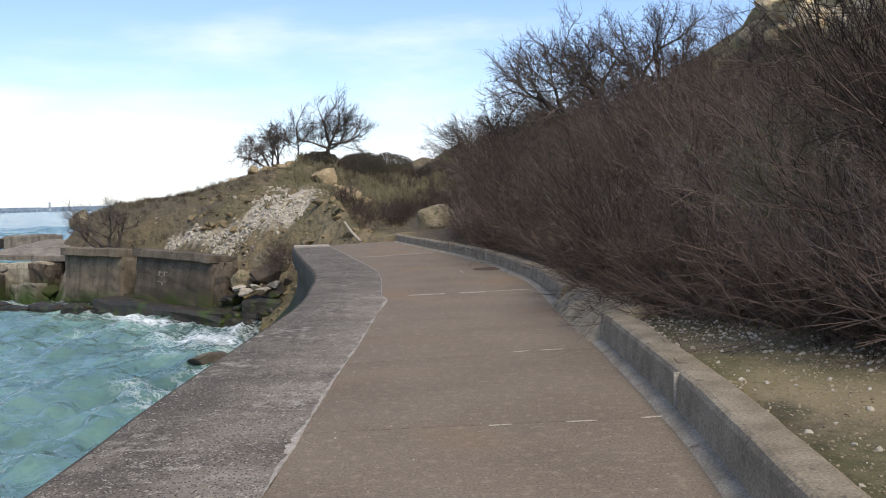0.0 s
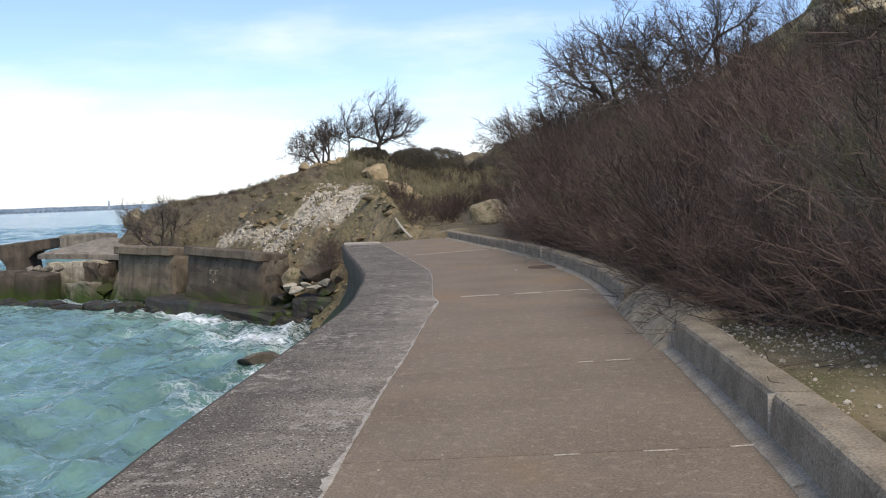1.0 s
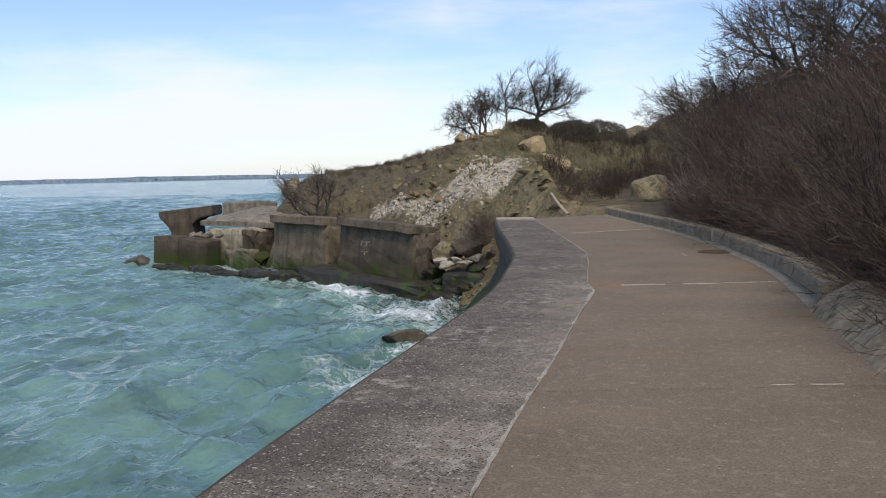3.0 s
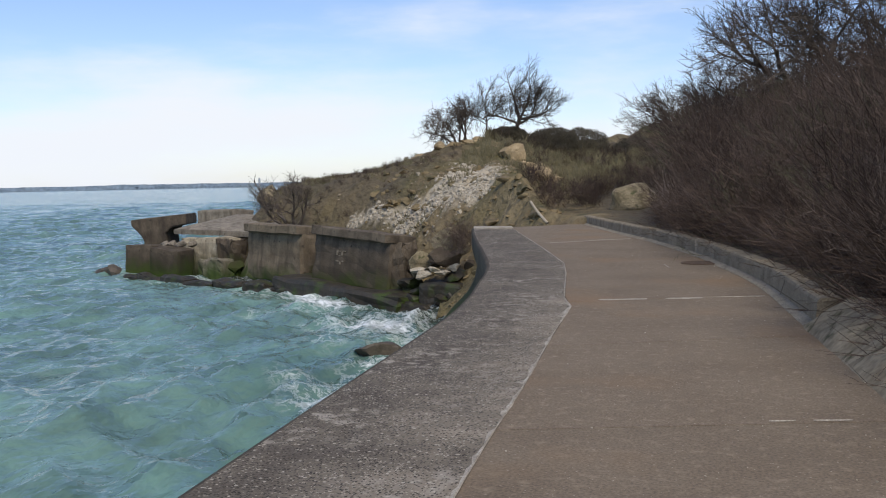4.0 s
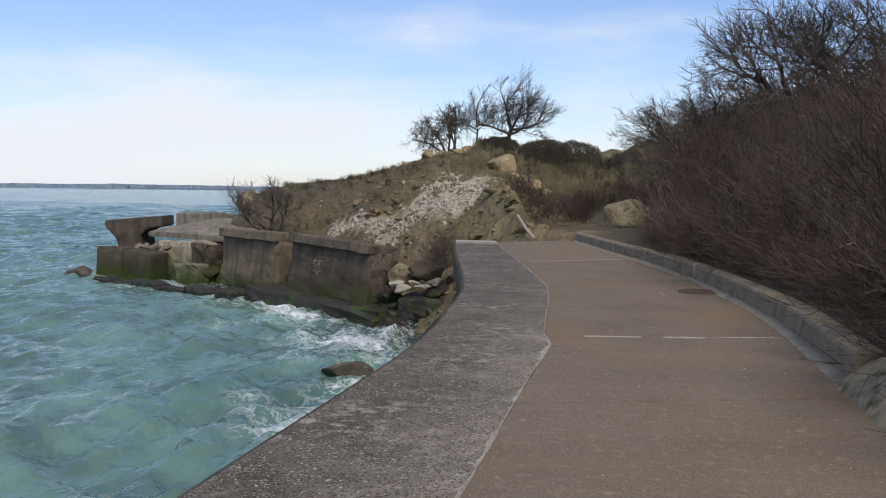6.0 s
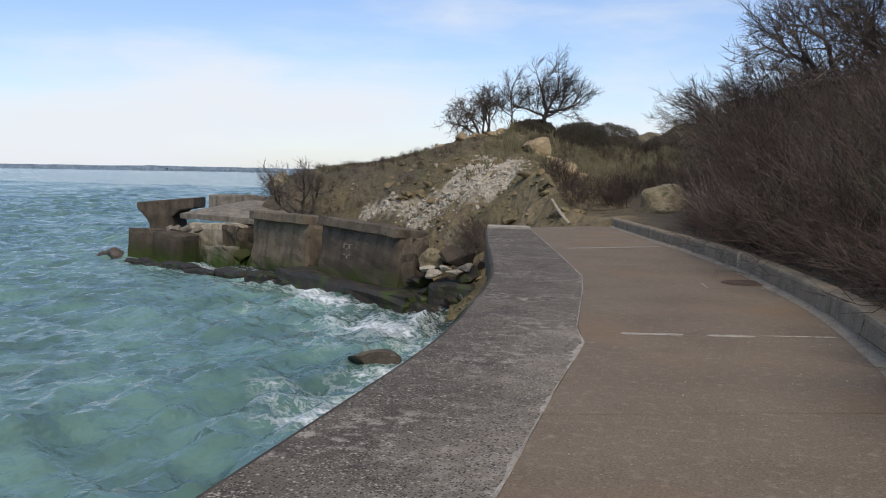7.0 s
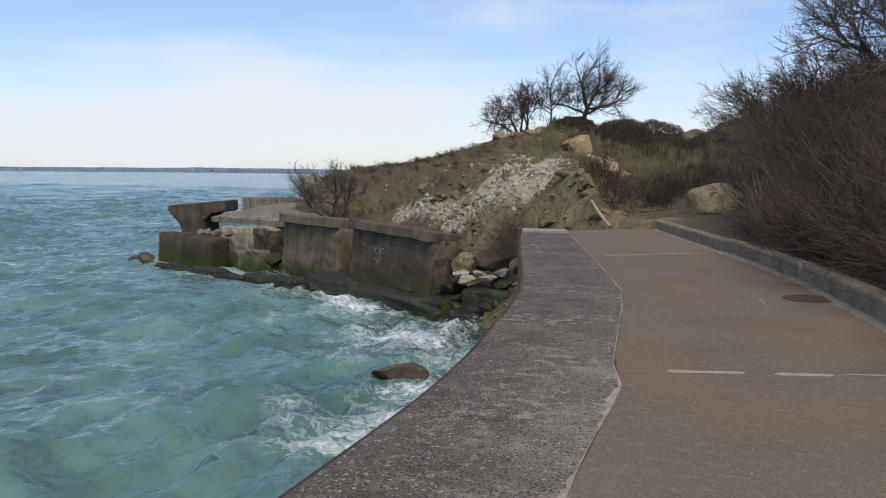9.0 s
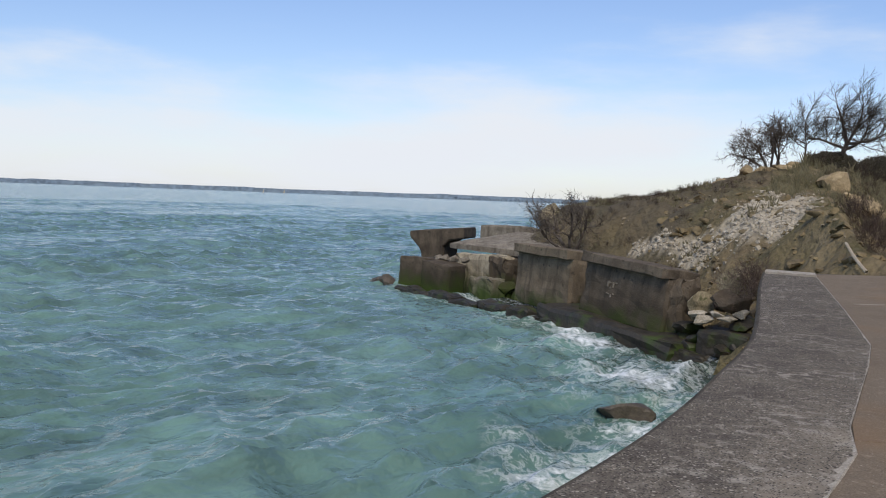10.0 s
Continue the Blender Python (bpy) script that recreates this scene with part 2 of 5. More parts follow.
M_DARKTWIG = surface("dark_twig_bark", ((0.034, 0.024, 0.019), (0.075, 0.053, 0.043)), 0.9, 12, 0.9, 0, per_object=0.3)
M_PALETWIG = surface("pale_twig_bark", ((0.12, 0.093, 0.078), (0.225, 0.186, 0.163)), 0.9, 12, 0.9, 0, per_object=0.2)
M_BARK = surface("tree_bark", ((0.062, 0.050, 0.041), (0.14, 0.115, 0.095)), 2, 30, 0.9, 0)
M_LEAF = surface("evergreen_leaf", ((0.034, 0.028, 0.017), (0.062, 0.053, 0.030)), 2, 20, 0.7, 0, per_object=0.2)
M_SPRIG = surface("green_sprig", ((0.050, 0.055, 0.023), (0.095, 0.096, 0.042)), 2, 20, 0.8, 0, per_object=0.2)
M_GRASS = surface("dry_grass", ((0.120, 0.108, 0.060), (0.225, 0.200, 0.122)), 0.6, 10, 0.9, 0)
M_WOOD = surface("driftwood", ((0.34, 0.29, 0.22), (0.46, 0.40, 0.32)), 4, 40, 0.85, 0.3, 40)
M_IRON = surface("cast_iron", ((0.070, 0.048, 0.034), (0.12, 0.082, 0.056)), 8, 90, 0.85, 0.4, 60)
# distant things: blue-grey air haze is mixed into their base colours
M_HAZELAND = surface("hazed_land", ((0.16, 0.21, 0.27), (0.21, 0.26, 0.31)), 0.01, 0.1, 1.0, 0)
M_HAZEPALE = surface("hazed_pale", ((0.34, 0.38, 0.42), (0.44, 0.47, 0.50)), 0.01, 0.1, 1.0, 0)
M_HAZEDARK = surface("hazed_timber", ((0.10, 0.13, 0.17), (0.12, 0.15, 0.19)), 0.01, 0.1, 1.0, 0)


# ---- geometry helpers ----
def part(name, bm, material, parent=None, label=""):
    me = bpy.data.meshes.new(name)
    if isinstance(bm, tuple):
        me.from_pydata(bm[0], [], bm[1])
    else:
        bm.normal_update()
        bm.to_mesh(me)
        bm.free()
    me.materials.append(material)
    ob = new(name, me)
    if parent is not None:
        ob.parent = parent
    if label:
        tagged(ob, label)
    return ob


def smooth(ob):
    ob.data.polygons.foreach_set("use_smooth", [True] * len(ob.data.polygons))
    return ob


def along(points, step=0.5):
    """A smooth line through plan points, resampled."""
    p = np.array(points, float)
    out = []
    for i in range(len(p) - 1):
        a, b, c, d = p[max(i - 1, 0)], p[i], p[i + 1], p[min(i + 2, len(p) - 1)]
        k = max(2, int(np.linalg.norm(c - b) / step))
        for j in range(k):
            t = j / k
            out.append(0.5 * (2 * b + (c - a) * t + (2 * a - 5 * b + 4 * c - d) * t * t + (3 * b - a - 3 * c + d) * t ** 3))
    out.append(p[-1])
    return np.array(out)


def x_at(line, y):
    return float(np.interp(y, line[:, 1], line[:, 0]))


def clip_y(line, y0, y1, step=0.4):
    ys = np.linspace(y0, y1, max(2, int((y1 - y0) / step) + 1))
    return np.array([(x_at(line, y), y) for y in ys])


def normals(line):
    """Unit normals that point to the right of the way."""
    d = np.gradient(line, axis=0)
    d /= np.linalg.norm(d, axis=1)[:, None]
    return np.stack([d[:, 1], -d[:, 0]], 1)


def loft(line, profile, closed=True, jitter=0.0, rng=None):
    """Sweep a profile of (out to the right, z) along a plan line."""
    nm = normals(line)
    v, f, k = [], [], len(profile)
    for p, q in zip(line, nm):
        for o, z in profile:
            j = rng.uniform(-jitter, jitter) if rng else 0
            v.append((p[0] + q[0] * (o + j), p[1] + q[1] * (o + j), z + j * 0.5))
    for i in range(len(line) - 1):
        for j in range(k if closed else k - 1):
            a, b = i * k + j, i * k + (j + 1) % k
            f.append((a, b, b + k, a + k))
    if closed:
        f.append(tuple(range(k - 1, -1, -1)))
        f.append(tuple(range((len(line) - 1) * k, len(line) * k)))
    return v, f


def tubes(paths, sides=3):
    """Tapered tubes: each path is a list of (point, radius)."""
    v, f = [], []
    for path in paths:
        n0 = len(v)
        for i, (p, r) in enumerate(path):
            a = path[max(i - 1, 0)][0]
            b = path[min(i + 1, len(path) - 1)][0]
            d = (b - a).normalized()
            u = d.orthogonal().normalized()
            w = d.cross(u)
            for s in range(sides):
                an = 2 * math.pi * s / sides
                v.append(p + (u * math.cos(an) + w * math.sin(an)) * r)
        for i in range(len(path) - 1):
            for s in range(sides):
                a, b = n0 + i * sides + s, n0 + i * sides + (s + 1) % sides
                f.append((a, b, b + sides, a + sides))
    return [tuple(p) for p in v], f


def stone(rng, size, rough=0.25, cuts=2, flat=1.0):
    """An angular boulder."""
    bm = bmesh.new()
    bmesh.ops.create_icosphere(bm, subdivisions=cuts, radius=0.5)
    off = Vector([rng.uniform(-50, 50) for _ in range(3)])
    planes = [(Vector([rng.gauss(0, 1) for _ in range(3)]).normalized(), rng.uniform(0.24, 0.38)) for _ in range(12)]
    for q in bm.verts:
        c = q.co.copy()
        for nrm, d in planes:
            e = c.dot(nrm) - d
            if e > 0:
                c -= nrm * e
        c *= 1 + rough * noise.noise(c * 2.3 + off)
        q.co = Vector((c.x * size[0], c.y * size[1], c.z * size[2] * flat)) * 1.25
    return bm


# ---- plan ----
SEA = -3.0
EDGE = along([(-1.15, -8), (-1.25, 0), (-1.46, 5), (-1.68, 7.2), (-1.9, 9.9), (-2.05, 11.9), (-2.2, 13.7), (-2.45, 15.4), (-2.72, 16.8), (-2.98, 18.2), (-3.35, 19.8), (-4.2, 22.7), (-5.6, 27.3), (-6.95, 32)])
SEAM = np.array([(0.15, -8), (0.0, 0), (-0.23, 5.2), (-0.36, 6.6), (-0.55, 8.7), (-0.65, 10.1), (-0.86, 12.4), (-1.02, 14.42), (-1.23, 15.2), (-1.46, 16.6), (-1.72, 18.2), (-2.04, 19.9), (-3.1, 23.45), (-5.75, 32.0), (-5.9, 32.5)])
KERB = along([(2.3, -8), (2.25, 0), (2.13, 5.1), (2.06, 6.8), (1.79, 10.1), (1.45, 13.5), (1.19, 16.2), (0.9, 18), (0.6, 19.4), (0.1, 21.7), (-1.02, 25.6), (-1.9, 28.1), (-4.0, 34.6)])
VALLEY = along([(2.3, -40), (2.3, -8), (2.25, 0), (2.13, 5.1), (1.79, 10.1), (1.19, 16.2), (0.1, 21.7), (-1.9, 28.1), (-4.0, 34.6), (-7, 48), (-9, 65), (-9.5, 140)], 1.0)
COAST = along([(-1.0, -60), (-1.0, 0), (-1.3, 12), (-2.0, 19), (-5, 30), (-8.3, 34.0), (-10.7, 37.4), (-13.2, 40.4), (-17, 43.4), (-23, 46.5), (-27.5, 51), (-28.5, 62), (-24, 80), (-16, 140)], 1.0)
RIDGE = [(-27.5, 50.5, -0.9), (-23.5, 52.5, 0.95), (-19.8, 54.5, 1.75), (-16.7, 57, 2.65), (-13.5, 61, 4.1), (-9.5, 66, 3.9), (-5, 78, 3.6)]


def hash_noise(x, y, s, seed=0.0):
    return noise.noise(Vector((x * s, y * s, seed)))


def fbm(x, y, s, seed=0.0, octaves=4):
    return sum(hash_noise(x, y, s * 2 ** k, seed + k * 7.1) / 2 ** k for k in range(octaves))


def coast_distance(x, y):
    d = COAST - (x, y)
    i = int(np.argmin((d * d).sum(1)))
    a, b = COAST[max(i - 1, 0)], COAST[min(i + 1, len(COAST) - 1)]
    side = (b[0] - a[0]) * (y - a[1]) - (b[1] - a[1]) * (x - a[0])
    return -math.copysign(math.sqrt((d[i] ** 2).sum()), side)


def ridge_height(x, y):
    best = -99
    for (ax, ay, az), (bx, by, bz) in zip(RIDGE, RIDGE[1:]):
        L = (bx - ax) ** 2 + (by - ay) ** 2
        t = min(1, max(0, ((x - ax) * (bx - ax) + (y - ay) * (by - ay)) / L))
        d = math.hypot(1.7 * (x - ax - t * (bx - ax)), y - ay - t * (by - ay))
        best = max(best, az + t * (bz - az) - 0.19 * d)
    return best


def land(x, y):
    """Height of the ground."""
    d = x - x_at(VALLEY, y)
    floor = 0.19 + (0.0 if y < 35 else 0.07 * (min(y, 85) - 35))
    steep = float(np.interp(y, [0, 28, 45, 60, 90], [0.38, 0.40, 0.40, 0.28, 0.2]))
    if d > 0:
        k = max(0.0, d - 2.0)
        rise = 0.04 * min(d, 2.0) + steep * k + 0.3 * max(0.0, d - 13)
        top = 13.5 + 1.5 * fbm(x, y, 0.06, 3)
        h = floor + (rise if rise < top else top + 0.15 * (rise - top))
        foot = 6.9 + 0.16 * max(0.0, y - 37)                      # a sandstone cliff band high on the slope
        if h > foot and y < 75:
            h = h + 2.6 * min(1, (h - foot) / 0.5) * float(np.interp(y, [29, 32, 42, 48], [0.3, 1, 0.8, 0.0]))
        h += 0.25 * min(1, k) * fbm(x, y, 0.3, 9)
    else:
        h = floor if y > 34 else -0.6
    if y > 34:
        m = ridge_height(x, y)
        bank = 1.25 + 0.075 * (y - 39) - 0.75 * max(0.0, d + 2.0) - 0.35 * max(0.0, -10.5 - x)
        m = min(max(m, bank), 0.42 * (y - 34.3) - 0.1 + 0.35 * fbm(x, y, 0.5, 2))
        t = m / 0.75 + 0.8 * fbm(x, y, 0.16, 41, 3)              # eroded ledges
        e = t - math.floor(t)
        led = 0.75 * (math.floor(t) + e * e * e * (e * (6 * e - 15) + 10)) - 0.6 * fbm(x, y, 0.16, 41, 3)
        m = 0.45 * m + 0.55 * led
        m += 0.28 * fbm(x, y, 0.25, 1, 3) - 0.35 * abs(fbm(x, y, 0.55, 4, 3)) - 0.42 * abs(fbm(x, y, 1.1, 5, 3)) + 0.29
        h = max(h + 0.1 * fbm(x, y, 0.5, 8), m) if d < 2.5 else h
    c = coast_distance(x, y)
    if y > 33:
        h = min(h, SEA - 0.5 + 1.15 * c + 0.6 * fbm(x, y, 0.4, 6))
    elif x < x_at(EDGE, y) + 0.3:
        h = -5
    elif d < 0.15:
        h = -0.6
    return max(h, -5)



# ---- ground, sea, distance ----
SCREE = ([(-12.3, 51, 0.9), (-11.1, 46.5, 1.5), (-10.3, 43.5, 1.3), (-9.4, 42.3, 0.6)], [(-11.0, 43.6, 1.3), (-12.5, 44.2, 0.6), (-14.0, 45.0, 0.34), (-17.2, 46.8, 0.2)])


def scree(x, y):
    """1 in the middle of the chalk slide, 0 at its rim."""
    best = -9
    for run in SCREE:
        for (ax, ay, ar), (bx, by, br) in zip(run, run[1:]):
            t = min(1, max(0, ((x - ax) * (bx - ax) + (y - ay) * (by - ay)) / ((bx - ax) ** 2 + (by - ay) ** 2)))
            best = max(best, 1 - math.hypot(x - ax - t * (bx - ax), y - ay - t * (by - ay)) / (ar + t * (br - ar)))
    return best


def build_ground():
    xs = np.concatenate([np.arange(-34, -5, 0.22), np.arange(-5, 8, 0.3), np.arange(8, 40, 0.8), np.linspace(40, 160, 14)])
    ys = np.concatenate([np.linspace(-60, -8, 12), np.arange(-7, 12, 0.3), np.arange(12, 33, 0.6), np.arange(33, 60, 0.22), np.arange(60, 66, 0.4), np.linspace(66.5, 90, 30), np.linspace(92, 160, 14)])
    v, f, moss, chalk, litter, rugged = [], [], [], [], [], []
    for y in ys:
        for x in xs:
            z = land(float(x), float(y))
            c = coast_distance(x, y) if y > 33 else 9
            v.append((x, y, z))
            # chalk scree that slid down the face of the headland
            s = scree(x, y) + 0.7 * fbm(x, y, 0.9, 12, 3) if 40 < y < 54 and -19 < x < -7 else 0
            chalk.append(min(1, max(0, 3.6 * s + 0.9 * fbm(x, y, 1.2, 14))) if s > 0 else 0)
            d = x - x_at(VALLEY, y)
            g = (0.5 if d > 0 else 0.16) + 0.8 * fbm(x, y, 0.3, 21)
            if d > 9:
                g += 0.35
            if -1 < d < 5 and y > 10:
                g = 0.0
            elif 0 < d < 2.2 and y <= 10:
                g = 0.45 + 0.8 * fbm(x, y, 0.9, 25)
            moss.append(min(1, max(0, g)))
            rugged.append(0.2 if y < 13 else 1.0)
            dark = min(0.75, max(0, (-13.2 - x) / 2.5)) * (0.75 + 0.5 * fbm(x, y, 0.5, 27)) if y > 36 else 0
            litter.append(dark if dark > 0 else min(1, max(0, min((d - float(np.interp(y, [8, 12], [2.3, 0.5]))) / 0.8, ((9.5 if y < 48 else 15) - d) / 3) + 0.4 * fbm(x, y, 0.8, 23))))
    w = len(xs)
    for j in range(len(ys) - 1):
        for i in range(w - 1):
            a = j * w + i
            f.append((a, a + 1, a + 1 + w, a + w))
    ob = smooth(part("ground", (v, f), M_GROUND))
    for key, vals in (("moss", moss), ("chalk", chalk), ("litter", litter), ("rugged", rugged)):
        at = ob.data.attributes.new(key, "FLOAT", "POINT")
        at.data.foreach_set("value", vals)
    return tagged(ob, "sandy earth bank and hillside with thin turf and chalk scree", "ground", kind="structure")


def ground_colours(n, l, tc, col):
    geo = n.new("ShaderNodeNewGeometry")
    sp = n.new("ShaderNodeSeparateXYZ")
    l.new(geo.outputs["Normal"], sp.inputs[0])
    t = n.new("ShaderNodeMapRange")          # bare rock where it is too steep for turf
    t.inputs["From Min"].default_value, t.inputs["From Max"].default_value = 0.80, 0.55
    t.inputs["To Max"].default_value = 0.75
    l.new(sp.outputs["Z"], t.inputs["Value"])
    a = blend(n, l, t.outputs[0], col, (0.235, 0.178, 0.095))
    a = attribute_blend("moss", (0.092, 0.092, 0.038))(n, l, tc, a)
    a = blend(n, l, noise_mask(n, l, tc, 0.5, 0.54, 0.68), a, (0.225, 0.178, 0.102))
    a = blend(n, l, noise_mask(n, l, tc, 1.3, 0.56, 0.68), a, (0.085, 0.076, 0.042))
    a = blend(n, l, noise_mask(n, l, tc, 26, 0.58, 0.72, 4), a, (0.082, 0.068, 0.036))
    a = blend(n, l, noise_mask(n, l, tc, 55, 0.60, 0.70, 3), a, (0.27, 0.225, 0.14))
    a = attribute_blend("litter", (0.090, 0.076, 0.055))(n, l, tc, a)
    return attribute_blend("chalk", (0.41, 0.36, 0.275))(n, l, tc, a)


M_GROUND = surface("earth", ((0.098, 0.077, 0.047), (0.185, 0.144, 0.086)), 0.8, 9, 0.95, 1.0, 3.2, speck=(3.2, 0.60, (0.075, 0.062, 0.040)), extra=ground_colours)
for nd in M_GROUND.node_tree.nodes:
    if nd.type == "BUMP":
        nd.inputs["Distance"].default_value = 0.24
        calm = M_GROUND.node_tree.nodes.new("ShaderNodeAttribute")     # the verge is trodden smooth
        calm.attribute_name = "rugged"
        M_GROUND.node_tree.links.new(calm.outputs["Fac"], nd.inputs["Strength"])
build_ground()


def make_sea_material():
    m = surface("sea_water", ((0.108, 0.200, 0.170), (0.150, 0.256, 0.220)), 0.06, 0.5, 0.3, 0)
    n, l = m.node_tree.nodes, m.node_tree.links
    b = n["Principled BSDF"]
    b.inputs["IOR"].default_value = 1.33
    b.inputs["Specular IOR Level"].default_value = 0.5
    tc = n.new("ShaderNodeTexCoord")
    at = n.new("ShaderNodeAttribute")
    at.attribute_name = "foam"
    nz = n.new("ShaderNodeTexNoise")
    nz.inputs["Scale"].default_value, nz.inputs["Detail"].default_value, nz.inputs["Roughness"].default_value = 3.6, 8, 0.72
    nz.inputs["Distortion"].default_value = 0.9
    l.new(tc.outputs["Object"], nz.inputs["Vector"])
    ad = n.new("ShaderNodeMath")
    ad.operation = "ADD"
    l.new(at.outputs["Fac"], ad.inputs[0])
    l.new(nz.outputs["Fac"], ad.inputs[1])
    t = n.new("ShaderNodeMapRange")
    t.inputs["From Min"].default_value, t.inputs["From Max"].default_value = 0.90, 1.10
    l.new(ad.outputs[0], t.inputs["Value"])
    warp = n.new("ShaderNodeMix")
    warp.data_type = "VECTOR"
    warp.inputs[0].default_value = 0.55
    l.new(tc.outputs["Object"], warp.inputs[4])
    l.new(nz.outputs["Color"], warp.inputs[5])
    web = n.new("ShaderNodeTexVoronoi")
    web.feature = "DISTANCE_TO_EDGE"
    web.inputs["Scale"].default_value = 3.2
    l.new(warp.outputs[1], web.inputs["Vector"])
    wm = n.new("ShaderNodeMapRange")
    wm.inputs["From Min"].default_value, wm.inputs["From Max"].default_value = 0.10, 0.02
    l.new(web.outputs["Distance"], wm.inputs["Value"])
    zone = n.new("ShaderNodeMapRange")
    zone.inputs["From Min"].default_value, zone.inputs["From Max"].default_value = 0.16, 0.42
    l.new(at.outputs["Fac"], zone.inputs["Value"])
    lace = n.new("ShaderNodeMath")
    lace.operation = "MULTIPLY"
    l.new(wm.outputs[0], lace.inputs[0])
    l.new(zone.outputs[0], lace.inputs[1])
    lace2 = n.new("ShaderNodeMath")
    lace2.operation = "MULTIPLY"
    l.new(lace.outputs[0], lace2.inputs[0])
    both = n.new("ShaderNodeMath")
    both.operation = "MAXIMUM"
    l.new(t.outputs[0], both.inputs[0])
    l.new(lace2.outputs[0], both.inputs[1])
    soft = n.new("ShaderNodeMath")
    soft.operation = "MULTIPLY"
    soft.inputs[1].default_value = 0.9
    l.new(nz.outputs["Fac"], soft.inputs[0])
    l.new(soft.outputs[0], lace2.inputs[1])
    t = both
    # dark reflection of the blocks and shore, painted into the water's colour
    old = attribute_blend("reflected_dark", (0.035, 0.045, 0.038))(n, l, tc, b.inputs["Base Color"].links[0].from_socket)
    mx = n.new("ShaderNodeMix")
    mx.data_type = "RGBA"
    mx.inputs[7].default_value = (0.75, 0.79, 0.80, 1)
    l.new(t.outputs[0], mx.inputs[0])
    l.new(old, mx.inputs[6])
    l.new(mx.outputs[2], b.inputs["Base Color"])
    rr = n.new("ShaderNodeMapRange")
    rr.inputs["To Min"].default_value, rr.inputs["To Max"].default_value = 0.16, 0.8
    l.new(t.outputs[0], rr.inputs["Value"])
    l.new(rr.outputs[0], b.inputs["Roughness"])
    heights = None
    for sc, amp, st in ((0.045, 5.0, (1.6, 0.7, 1)), (0.16, 2.2, (1.6, 0.7, 1)), (0.5, 1.0, (1.5, 0.7, 1)), (1.3, 0.45, (1.6, 0.8, 1)), (3.2, 0.2, (1.5, 0.9, 1))):
        mp = n.new("ShaderNodeMapping")
        mp.inputs["Scale"].default_value = st
        mp.inputs["Rotation"].default_value = (0, 0, -0.12)
        w = n.new("ShaderNodeTexNoise")
        w.inputs["Scale"].default_value, w.inputs["Detail"].default_value, w.inputs["Distortion"].default_value = sc, 2, 0.1
        l.new(tc.outputs["Object"], mp.inputs["Vector"])
        l.new(mp.outputs[0], w.inputs["Vector"])
        k = n.new("ShaderNodeMath")
        k.operation = "MULTIPLY_ADD"
        k.inputs[1].default_value = amp
        l.new(w.outputs["Fac"], k.inputs[0])
        if heights is None:
            k.inputs[2].default_value = 0
        else:
            l.new(heights, k.inputs[2])
        heights = k.outputs[0]
    bp = n.new("ShaderNodeBump")
    bp.inputs["Strength"].default_value, bp.inputs["Distance"].default_value = 1.0, 0.34
    l.new(heights, bp.inputs["Height"])
    l.new(bp.outputs[0], b.inputs["Normal"])
    return m


M_SEA = make_sea_material()


